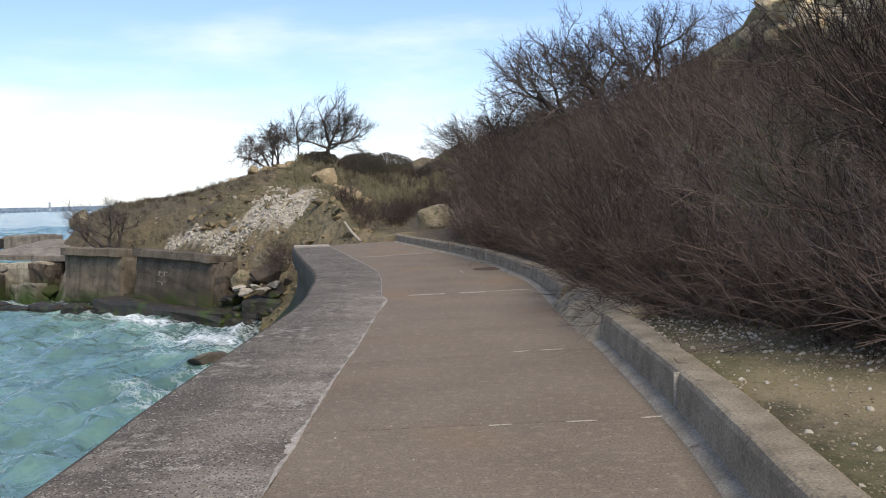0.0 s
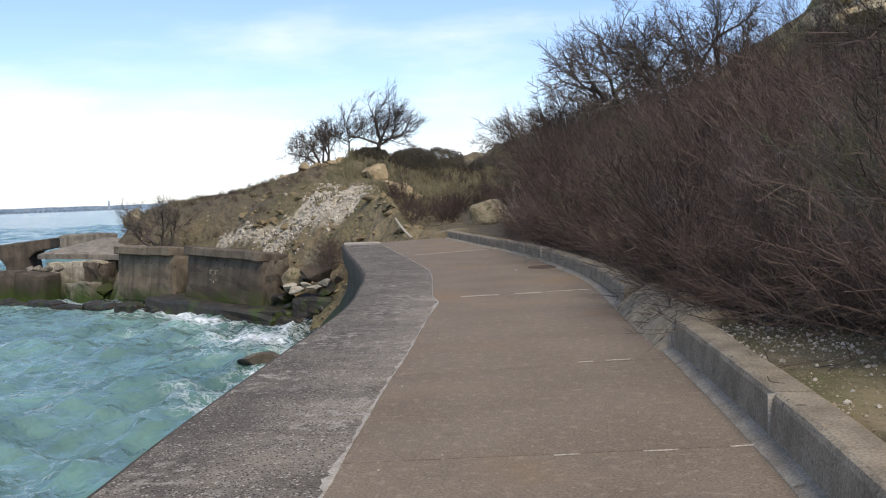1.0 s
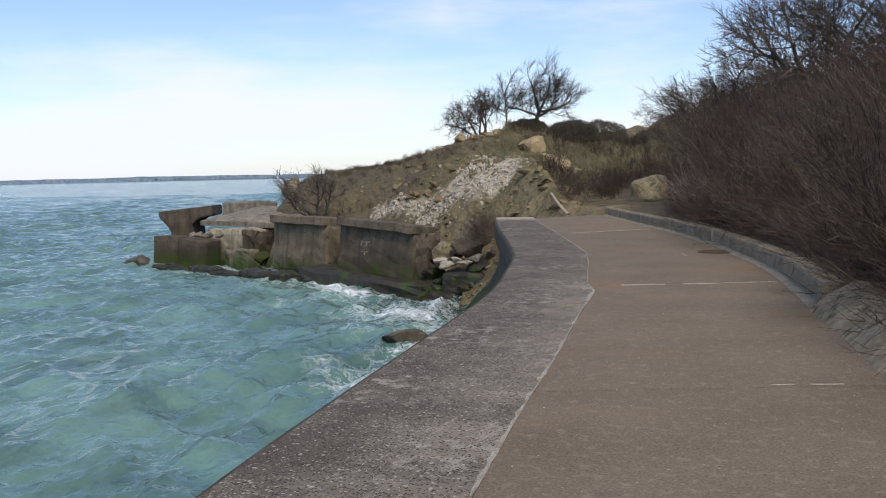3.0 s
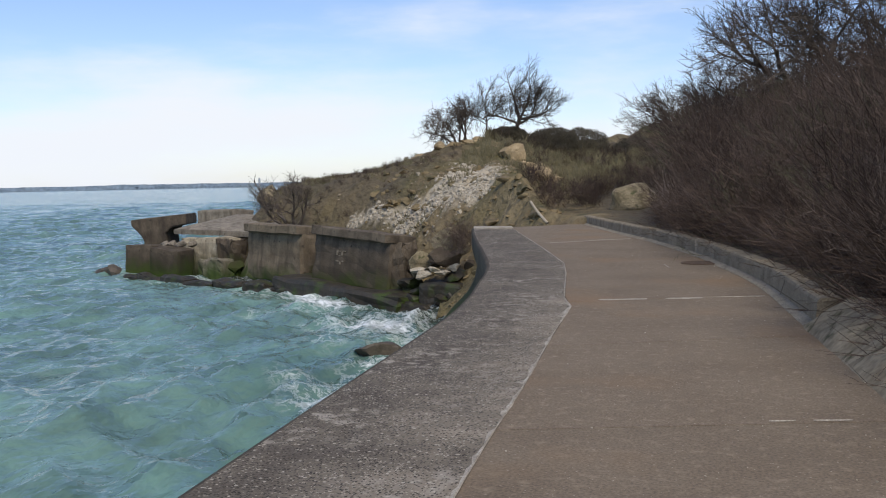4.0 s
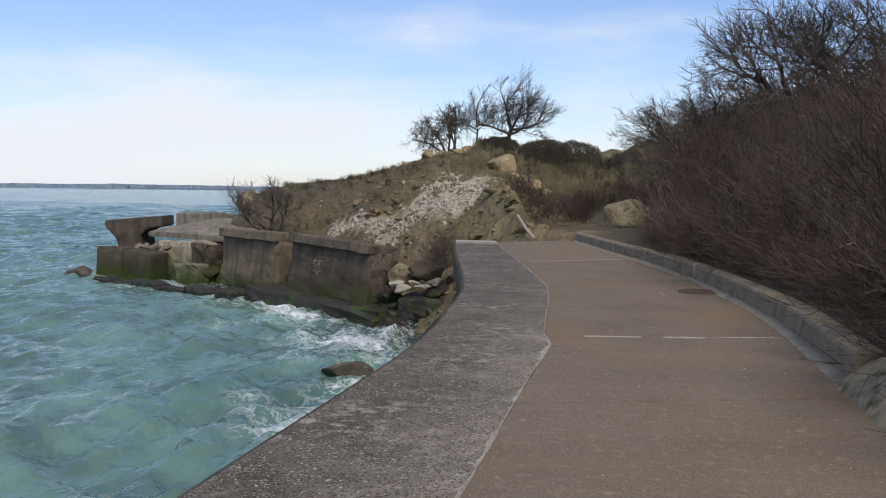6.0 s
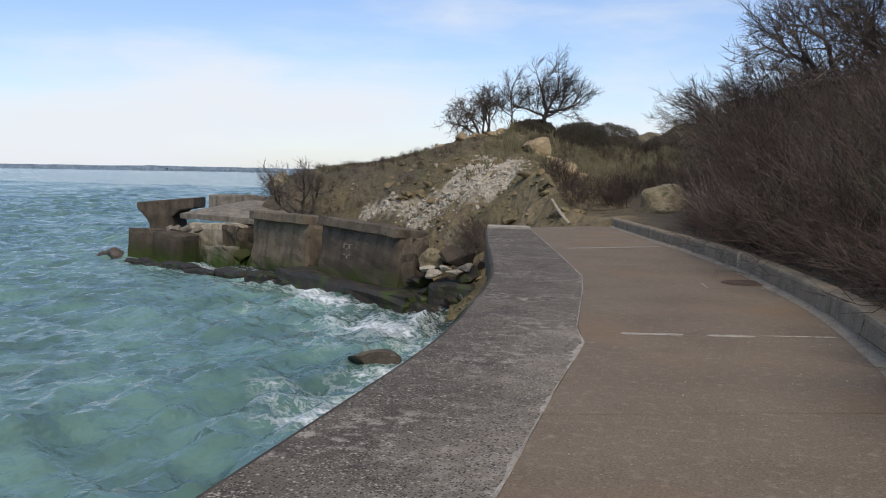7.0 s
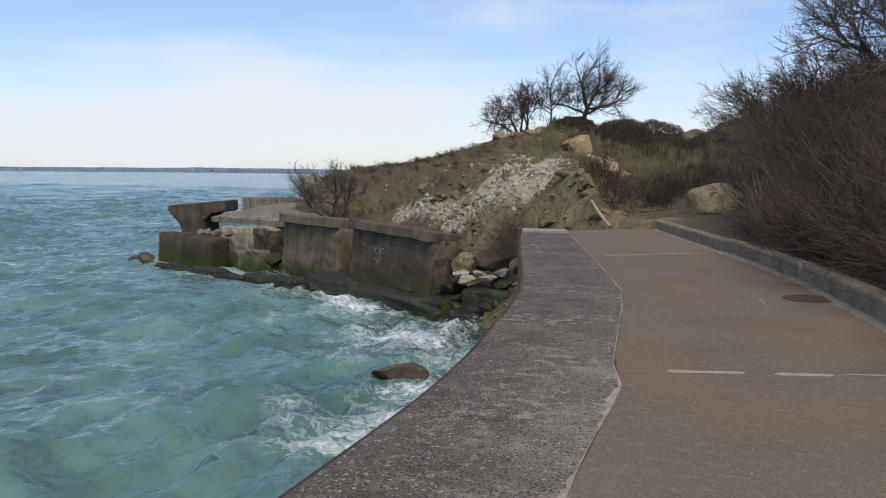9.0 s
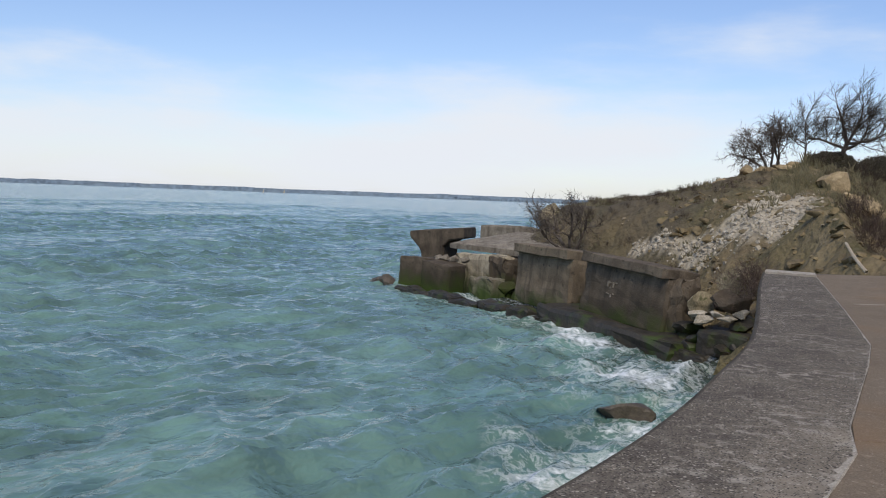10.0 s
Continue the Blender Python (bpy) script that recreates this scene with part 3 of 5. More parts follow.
def build_sea():
    far = [610, 900, 1500, 2500, 4300]
    xs = np.concatenate([[-f for f in reversed(far)], np.arange(-600, -242, 6), np.arange(-242, -130, 1.6), np.arange(-130, -52, 0.6), np.arange(-52, -34, 0.3), np.arange(-34, 0.01, 0.17), [4, 10, 60, 200, 800]])
    ys = np.concatenate([[-900, -300, -90, -30, -10], np.arange(0, 40, 0.19), np.arange(40, 66, 0.26), np.arange(66, 120, 0.5), np.arange(120, 242, 1.2), np.arange(242, 600, 6), far])
    X, Y = np.meshgrid(xs, ys)
    # chop that runs in towards the wall: long crests with sharp tops, broken up by slow drifts of their phase
    rng = random.Random(77)
    wob = sum(rng.uniform(0.6, 1.0) * np.sin(X * rng.uniform(-0.35, 0.35) + Y * rng.uniform(-0.45, 0.45) + rng.uniform(0, 6.28)) for _ in range(6))
    gust = 0.75 + 0.25 * np.sin(X * 0.21 + Y * 0.12 + 0.6 * wob)
    Z = np.zeros_like(X)
    step = np.maximum(np.gradient(xs)[None, :], np.gradient(ys)[:, None])
    for length, amp, count in ((13.0, 0.11, 3), (6.0, 0.085, 3), (3.4, 0.075, 5), (1.9, 0.052, 7), (1.05, 0.037, 8), (0.62, 0.020, 8)):
        for _ in range(count):
            k = 2 * math.pi / (length * rng.uniform(0.75, 1.3))
            turn = rng.gauss(0.05, 0.5)
            th = k * (math.cos(turn) * X + math.sin(turn) * Y) + rng.uniform(0, 6.28) + wob * rng.uniform(0.5, 1.1)
            crest = 1 - np.abs(np.sin(th / 2))
            Z += amp * rng.uniform(0.7, 1.2) * (1.5 * crest ** 1.5 - 0.45) * np.clip((length / step - 1.6) / 1.2, 0, 1)
    Z *= gust * np.where((np.abs(X) < 598) & (Y > -20) & (Y < 598), 1, 0)
    v, f, foam, reflected_dark = [], [], [], []
    for j, y in enumerate(ys):
        for i, x in enumerate(xs):
            z, fo, sh = float(Z[j, i]), 0.0, 0.0
            if -54 < x < 1 and -1 < y < 66:
                fo = 0.26 * fbm(x, y, 0.3, 35, 3) + 0.55 * max(0.0, z - 0.17) + 0.12 * fbm(x, y, 0.9, 37, 2)
                if x > -36:
                    c = -coast_distance(x, y)
                    shore = max(0, 1 - c / 6.0)
                    wet = max(0, 1 - abs(c - 3.2) / 4.2) * min(1, max(0, (y - 17) / 6)) if y < 48 else 0.0
                    fo += 0.16 * shore + 0.42 * wet * float(np.interp(y, [30, 36], [1.0, 0.85]))
                    # painted reflection: the water's colour darkens towards the blocks and wall
                    sh = min(1, max(0, 1.15 - c / 3.4 + 0.5 * fbm(x, y, 0.5, 39, 2))) * min(1, max(0, (y - 27) / 7))
            v.append((x, y, SEA + z))
            foam.append(fo)
            reflected_dark.append(sh)
    w = len(xs)
    for j in range(len(ys) - 1):
        for i in range(w - 1):
            a = j * w + i
            f.append((a, a + 1, a + 1 + w, a + w))
    ob = smooth(part("water", (v, f), M_SEA))
    at = ob.data.attributes.new("foam", "FLOAT", "POINT")
    at.data.foreach_set("value", foam)
    ob.data.attributes.new("reflected_dark", "FLOAT", "POINT").data.foreach_set("value", reflected_dark)
    return tagged(ob, "choppy green-grey sea with foam along the broken wall", "sea", kind="structure")


build_sea()


def build_far_shore():
    rng = random.Random(5)
    top = lambda a: 10.5 + 4 * fbm(a, 0, 6, 51) + 1.6 * fbm(a, 0, 60, 53)
    at = lambda a, r, z: (r * math.sin(a), r * math.cos(a), z)
    az = np.radians(np.arange(-75, -2, 0.35))
    v, f = [], []
    for a in az:
        t = max(3.0, top(float(a)))
        v += [at(a, 3000, SEA - 2), at(a, 3004, t), at(a, 3150, t * 0.9), at(a, 3190, SEA - 2)]
    for i in range(len(az) - 1):
        for j in range(3):
            a = i * 4 + j
            f.append((a, a + 4, a + 5, a + 1))
    tagged(part("backdrop", (v, f), M_HAZELAND), "low hazy wooded shore across the water", "shore", kind="structure")
    tower = new("lighthouse_tower")
    tagged(tower, "slim pale tower on the far shore", "tower")
    bm = bmesh.new()
    bmesh.ops.create_cone(bm, cap_ends=True, segments=10, radius1=6, radius2=4, depth=34, matrix=Matrix.Translation((0, 0, 17)))
    part("shaft", bm, M_HAZEPALE, tower)
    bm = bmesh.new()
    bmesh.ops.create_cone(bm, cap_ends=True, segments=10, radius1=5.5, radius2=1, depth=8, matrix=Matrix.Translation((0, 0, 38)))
    part("cap", bm, M_HAZEPALE, tower)
    tower.location = at(radians(-27.9), 2970, 0)
    tower.scale = (0.62, 0.62, 0.62)
    for i in range(26):
        d = new("mooring_dolphin") if i == 0 else None
        if i == 0:
            bm = bmesh.new()
            bmesh.ops.create_cone(bm, cap_ends=True, segments=6, radius1=5, radius2=4, depth=14, matrix=Matrix.Translation((0, 0, 4)))
            part("post", bm, M_HAZEDARK, d)
            bm = bmesh.new()
            bmesh.ops.create_cube(bm, size=1, matrix=Matrix.Translation((0, 0, 12)) @ Matrix.Diagonal((22, 12, 4, 1)))
            part("cap", bm, M_HAZEDARK, d)
            tagged(d, "dark timber mooring dolphin standing off the far shore", "dolphin", "row of far dolphins")
            first = d
        m = Matrix.Translation(at(radians(-34.8 + i * 0.255 + rng.uniform(-0.05, 0.05)), 2940, SEA)) @ Matrix.Diagonal((0.5, 0.5, 0.6, 1))
        if i == 0:
            first.matrix_basis = m
        else:
            copy_thing(first, m)


build_far_shore()


def build_sailboats():
    """Two small boats under sail, far out."""
    for deg, dist, tall in ((-46.1, 1500, 8.0), (-44.9, 1550, 10.0)):
        boat = new("sailboat")
        tagged(boat, "small sailing boat with a white sail on the open sea", "boat", "far sailing boats")
        hull = [(-3, -0.9, 0.9), (2, -0.9, 0.9), (3.6, 0, 1.1), (2, 0.9, 0.9), (-3, 0.9, 0.9), (-2.6, -0.4, -0.4), (2.4, 0, -0.4), (-2.6, 0.4, -0.4)]
        part("hull", (hull, [(0, 1, 2, 3, 4), (0, 5, 6, 1), (1, 6, 2), (2, 6, 3), (3, 6, 7, 4), (4, 7, 5, 0), (5, 7, 6)]), M_HAZEPALE, boat)
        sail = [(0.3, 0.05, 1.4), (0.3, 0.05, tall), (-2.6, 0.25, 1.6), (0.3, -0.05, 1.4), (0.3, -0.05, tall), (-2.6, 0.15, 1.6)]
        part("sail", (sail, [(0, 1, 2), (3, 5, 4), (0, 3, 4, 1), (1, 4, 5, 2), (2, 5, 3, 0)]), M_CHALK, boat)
        a = radians(deg)
        boat.matrix_basis = pose(dist * math.sin(a), dist * math.cos(a), SEA, 0, 0, 40)


build_sailboats()


# ---- promenade ----
def build_sea_wall():
    prof_face = [(-0.0, 0.0), (-0.035, -0.012), (-0.06, -0.05), (-0.06, -0.5), (0.08, -0.8), (0.1, -1.1), (0.0, -1.6), (-0.25, -2.0), (-0.6, -2.35), (-0.95, -2.75), (-1.1, -4.2), (0.3, -4.2), (0.4, -0.2), (0.3, -0.012)]
    line = clip_y(EDGE, -8, 32, 0.5)
    tagged(smooth(part("wall_sea", loft(line, prof_face), M_WALL)), "dark curved concrete sea wall with weed at its foot", "sea wall", kind="structure")


build_sea_wall()


def between(left, right, y0l, y0r, y1l, y1r, z1, z0, across=6, inset=0.006, lstep=0.5, bevel=0.008):
    """A slab between two plan lines, cut by two oblique joints."""
    v, f = [], []
    k = max(2, int((y1l - y0l) / lstep))
    rows = []
    for i in range(k + 1):
        t = i / k
        yl, yr = y0l + (y1l - y0l) * t, y0r + (y1r - y0r) * t
        a, b = np.array((x_at(left, yl), yl)), np.array((x_at(right, yr), yr))
        u = (b - a) / np.linalg.norm(b - a)
        row = [a + u * inset + (b - a - 2 * inset * u) * (j / across) for j in range(across + 1)]
        rows.append(row)
    shift = lambda p, q: (q - p) / max(1e-6, np.linalg.norm(q - p))
    for j in range(across + 1):
        rows[0][j] = rows[0][j] + shift(rows[0][j], rows[1][j]) * inset
        rows[-1][j] = rows[-1][j] + shift(rows[-1][j], rows[-2][j]) * inset
    n = across + 1
    for row in rows:
        for p in row:
            v.append((p[0], p[1], z1))
    for i in range(k):
        for j in range(across):
            a = i * n + j
            f.append((a, a + 1, a + 1 + n, a + n))
    rim = [j for j in range(n)] + [i * n + across for i in range(1, k + 1)] + [k * n + j for j in range(across - 1, -1, -1)] + [i * n for i in range(k - 1, 0, -1)]
    base = len(v)
    for r in rim:
        v.append((v[r][0], v[r][1], z0))
    for q in range(len(rim)):
        a, b = rim[q], rim[(q + 1) % len(rim)]
        f.append((b, a, base + q, base + (q + 1) % len(rim)))
    return v, f


def build_path():
    bed = part("pavement", between(EDGE, KERB, -8, -8, 31.9, 34.4, -0.014, -0.5, 4, -0.02), M_JOINT)
    tagged(bed, "brown concrete promenade in long bays with sealed joints", "pavement", kind="structure")
    joints = [(-8, -8), (-2.1, -2.1), (0.8, 0.9), (3.6, 3.85), (6.45, 6.85), (9.0, 9.75), (11.8, 12.8), (14.8, 15.85), (24.5, 26.9), (32.2, 34.5)]
    for (a, b), (c, d) in zip(joints, joints[1:]):
        part("slab", between(SEAM, KERB, a, b, c, d, 0.0, -0.1, 8, 0.007), M_PATH, bed)
    cuts = [-8, -1, 6, 14.6, 22, 31.2]
    for a, c in zip(cuts, cuts[1:]):
        ob = part("edge_slab", between(EDGE, SEAM, a, a, c, c, 0.001, -0.1, 10, 0.004, 0.12), M_EDGE, bed, "dark weathered concrete margin with pale lichen")
        worn = []
        for q in ob.data.vertices:
            x, y = q.co.x, q.co.y
            d = (x_at(SEAM, y) - x) / 0.95 + 0.9 * fbm(x, y, 1.6, 71, 4)
            worn.append(min(1, max(0, 1.05 - d)) * float(np.interp(y, [13.5, 15.5, 22], [0.9, 0.45, 0.08])) * (0.6 + 1.2 * max(0, fbm(x, y, 5, 73, 3))) + 0.9 * max(0, 1 - math.hypot((x + 1.15) / 0.42, (y - 14.8) / 0.38)))
        ob.data.attributes.new("worn", "FLOAT", "POINT").data.foreach_set("value", worn)
    part("edge_slab", between(EDGE, SEAM, 31.22, 31.22, 32.1, 32.1, 0.05, -0.1, 4, 0.004), M_MORTAR, bed, "pale patched concrete end")
    # crumbling mortar along the margin
    rng = random.Random(3)
    line = clip_y(SEAM, -8, 31.5, 0.07)
    nm = normals(line)
    v, f = [], []
    for i, (p, q) in enumerate(zip(line, nm)):
        k = 0.5 + 0.5 * hash_noise(p[1], 0, 0.9, 3)
        w = 0.005 + 0.07 * max(0, k - 0.36) * (1.0 if p[1] < 15 else 0.3)
        a, b = -w * (1.2 + 0.9 * hash_noise(p[1], 3, 5.0, 5) + rng.uniform(-0.8, 0.8)), w * (0.4 + 0.3 * hash_noise(p[1], 9, 6.0, 6))
        v += [(p[0] + q[0] * a, p[1] + q[1] * a, 0.0025), (p[0], p[1], 0.009), (p[0] + q[0] * b, p[1] + q[1] * b, 0.0025)]
    for i in range(len(line) - 1):
        for j in range(2):
            a = i * 3 + j
            f.append((a, a + 1, a + 4, a + 3))
    part("mortar_seam", (v, f), M_MORTAR, bed, "crumbling pale mortar seam")
    # pale filler in the joints
    def filler(x0, y0, x1, y1, w):
        n = max(4, int(math.hypot(x1 - x0, y1 - y0) / 0.04))
        v, f = [], []
        dx, dy = x1 - x0, y1 - y0
        L = math.hypot(dx, dy)
        for i in range(n + 1):
            t = i / n
            e = w * (0.6 + 0.4 * rng.random()) * (0.4 if i in (0, n) else 1)
            x, y = x0 + dx * t, y0 + dy * t
            v += [(x + dy / L * e, y - dx / L * e, 0.003), (x, y, 0.009), (x - dy / L * e, y + dx / L * e, 0.003)]
        for i in range(n):
            for j in range(2):
                a = i * 3 + j
                f.append((a, a + 3, a + 4, a + 1))
        part("joint_patch", (v, f), M_MORTAR, bed, "pale cement patch in a joint")
    filler(-0.79, 15.02, -0.24, 15.19, 0.07)
    filler(-0.03, 15.24, 0.39, 15.37, 0.065)
    filler(0.45, 15.42, 1.1, 15.62, 0.012)
    for (x0, x1, a, b, w) in ((1.35, 1.55, 6.70, 6.735, 0.009), (1.84, 2.02, 6.80, 6.84, 0.011), (0.85, 1.0, 6.61, 6.64, 0.007), (0.95, 1.10, 9.53, 9.575, 0.009), (1.2, 1.42, 9.60, 9.66, 0.01), (-3.35, -1.6, 25.05, 26.6, 0.035)):
        filler(x0, a, x1, b, w)
    filler(-0.36, 19.8, -0.24, 19.2, 0.012)
    mh = new("manhole_cover")
    tagged(mh, "round rusty iron manhole cover set in the path", "manhole cover")
    bm = bmesh.new()
    bmesh.ops.create_cone(bm, cap_ends=True, segments=32, radius1=0.27, radius2=0.265, depth=0.02)
    part("lid", bm, M_IRON, mh)
    v, f = [], []
    for i in range(32):
        a = 2 * math.pi * i / 32
        for r, z in ((0.275, 0), (0.28, 0.012), (0.32, 0.012), (0.33, 0)):
            v.append((r * math.cos(a), r * math.sin(a), z))
        for j in range(3):
            f.append((i * 4 + j, ((i + 1) % 32) * 4 + j, ((i + 1) % 32) * 4 + j + 1, i * 4 + j + 1))
    part("rim", (v, f), M_IRON, mh)
    mh.location = (0.22, 20.05, 0.004)


build_path()


def build_kerb():
    rng = random.Random(11)
    kerb = part("kerb", loft(clip_y(KERB, -8, 34.4, 0.5), [(0.06, -0.3), (0.06, 0.04), (0.28, 0.04), (0.28, -0.3)]), M_KERB)
    tagged(kerb, "weathered grey concrete kerb upstand along the bank", "kerb", kind="structure")
    cuts = [-8, -3, 2.0, 6.87, 10.2, 13.3, 16.9, 21.9, 25.6, 30, 34.5]
    for i, (a, b) in enumerate(zip(cuts, cuts[1:])):
        if a == 10.2:                                  # buried under the slipped soil
            continue
        h = (0.298 if a < 11 else 0.268) + rng.uniform(-0.006, 0.006)
        prof = [(0.015, -0.05), (0.035, h - 0.045), (0.05, h - 0.014), (0.08, h), (0.255, h - 0.002), (0.29, h - 0.02), (0.3, h - 0.06), (0.3, -0.05)]
        line = clip_y(KERB, a + (0.03 if a == 21.9 else 0.012), b - (0.03 if b == 21.9 else 0.012), 0.3)
        part("kerb_stone", loft(line, prof, jitter=0.0025, rng=rng), M_KERB, kerb)
    part("fillet", loft(clip_y(KERB, -8, 34.2, 0.3), [(0.04, -0.02), (0.04, 0.05), (0.018, 0.042), (-0.06, 0.014), (-0.08, 0.004), (-0.085, -0.02)], jitter=0.0025, rng=rng), M_FILLET, kerb, "pale cement fillet at the foot")
    for y in (6.87, 21.93):
        x = x_at(KERB, y)
        bm = bmesh.new()
        bmesh.ops.create_cube(bm, size=1, matrix=Matrix.Translation((x + 0.033, y, 0.15)) @ Matrix.Diagonal((0.045, 0.016, 0.28, 1)))
        bmesh.ops.create_cube(bm, size=1, matrix=Matrix.Translation((x + 0.10, y, 0.292)) @ Matrix.Diagonal((0.09, 0.014, 0.014, 1)))
        part("joint_mortar", bm, M_MORTAR, kerb, "white joint mortar")


def build_spill():
    """Sandy soil slipped over the kerb below the thicket."""
    ys = np.linspace(10.05, 13.6, 44)
    v, f = [], []
    k = 18
    for i, y in enumerate(ys):
        t = i / (len(ys) - 1)
        amount = min(1, t / 0.04, (1 - t) / 0.12)
        for j in range(k):
            o = -0.12 + 0.85 * j / (k - 1)
            top = 0.33 * min(1, max(0, (o + 0.12) / 0.42)) ** 0.8
            z = top * amount + 0.03 * fbm(o * 3, y, 1.6, 81, 3) * amount - 0.02
            v.append((x_at(KERB, y) + o, y, z if o < 0.62 else z - 0.15))
    for i in range(len(ys) - 1):
        for j in range(k - 1):
            a = i * k + j
            f.append((a, a + 1, a + 1 + k, a + k))
    ob = smooth(part("soil_spill", (v, f), M_CLOD))
    tagged(ob, "sandy soil slipped from the bank over the kerb", "soil", kind="stuff")


build_kerb()
build_spill()


# ---- broken sea defences ----
def slab_mesh(length, depth, height, rng, cuts=5, rough=0.05, coping=False, taper=0.0):
    """A concrete block, its length on x, its face on -y; bottom at z = 0."""
    bm = bmesh.new()
    bmesh.ops.create_cube(bm, size=1)
    bmesh.ops.subdivide_edges(bm, edges=bm.edges[:], cuts=cuts, use_grid_fill=True)
    off = Vector([rng.uniform(-90, 90) for _ in range(3)])
    for q in bm.verts:
        c = Vector((q.co.x * length, q.co.y * depth, (q.co.z + 0.5) * height))
        edge = sum(1 for t in q.co if abs(abs(t) - 0.5) < 1e-4)
        c.y += taper * (c.z / height)
        nv = noise.noise_vector(c * 1.1 + off) * rough + noise.noise_vector(c * 4 + off) * rough * 0.5
        c += nv
        if edge >= 2:
            c -= Vector((math.copysign(1, q.co.x) if abs(q.co.x) > 0.49 else 0, math.copysign(1, q.co.y) if abs(q.co.y) > 0.49 else 0, math.copysign(1, q.co.z) if abs(q.co.z) > 0.49 else 0)) * (0.03 + rough * abs(noise.noise(c * 3 + off)))
        q.co = c
    return bm


def place_block(left, right, z0, z1, depth, rng, lean=0.0, roll=0.0, cop=0.0, material=None, label="", rough=0.05, name="wall_block"):
    """A block whose front face runs from left to right in plan; lean tips the top backwards."""
    material = material or M_OLD
    dx, dy = right[0] - left[0], right[1] - left[1]
    L, ang = math.hypot(dx, dy), math.atan2(dy, dx)
    ob = new(name)
    tagged(ob, label, "concrete block", "broken sea wall")
    body = slab_mesh(L, depth, z1 - z0, rng, 7, rough)
    for q in body.verts:
        q.co.y += depth / 2
    part("body", body, material, ob)
    if cop:
        c = slab_mesh(L * 1.0, depth + 0.35, cop, rng, 6, rough * 0.6)
        for q in c.verts:
            q.co.y += (depth + 0.35) / 2 - 0.28
            q.co.z += z1 - z0 - cop * 0.3
        part("coping", c, material, ob, "overhanging coping")
    mid = ((left[0] + right[0]) / 2, (left[1] + right[1]) / 2, z0)
    ob.matrix_basis = Matrix.Translation(mid) @ Matrix.Rotation(ang, 4, "Z") @ Matrix.Rotation(-lean, 4, "X") @ Matrix.Rotation(roll, 4, "Y")
    return ob


def recurved(left, right, z1, depth, rng):
    """A stub of sea wall whose top curls out over its stem."""
    ob = new("wall_section")
    tagged(ob, "stub of dark recurved sea wall with an overhanging top", "concrete block", "broken sea wall")
    L = math.hypot(right[0] - left[0], right[1] - left[1])

    def extrude(profile):
        bm = bmesh.new()
        front = [bm.verts.new((u, 0, z)) for u, z in profile]
        fc = bm.faces.new(front)
        out = bmesh.ops.extrude_face_region(bm, geom=[fc])
        for q in out["geom"]:
            if isinstance(q, bmesh.types.BMVert):
                q.co.y += depth
        bmesh.ops.bevel(bm, geom=bm.edges[:], offset=0.05, segments=2, affect="EDGES")
        for q in bm.verts:
            q.co += noise.noise_vector(q.co * 1.7) * 0.07
        bmesh.ops.recalc_face_normals(bm, faces=bm.faces[:])
        return bm

    part("stem", extrude([(0.45, -0.75), (0.62, -1.2), (0.55, -3.2), (2.1, -3.2), (1.9, -0.75)]), M_OLD, ob)
    part("top", extrude([(0, 0), (0, -0.36), (0.28, -0.56), (0.48, -0.85), (1.95, -0.85), (2.2, -0.55), (L, -0.45), (L, 0.1)]), M_OLD, ob, "curled overhanging top")
    ob.matrix_basis = Matrix.Translation((left[0], left[1], z1)) @ Matrix.Rotation(math.atan2(right[1] - left[1], right[0] - left[0]), 4, "Z") @ Matrix.Rotation(radians(-3), 4, "Y")


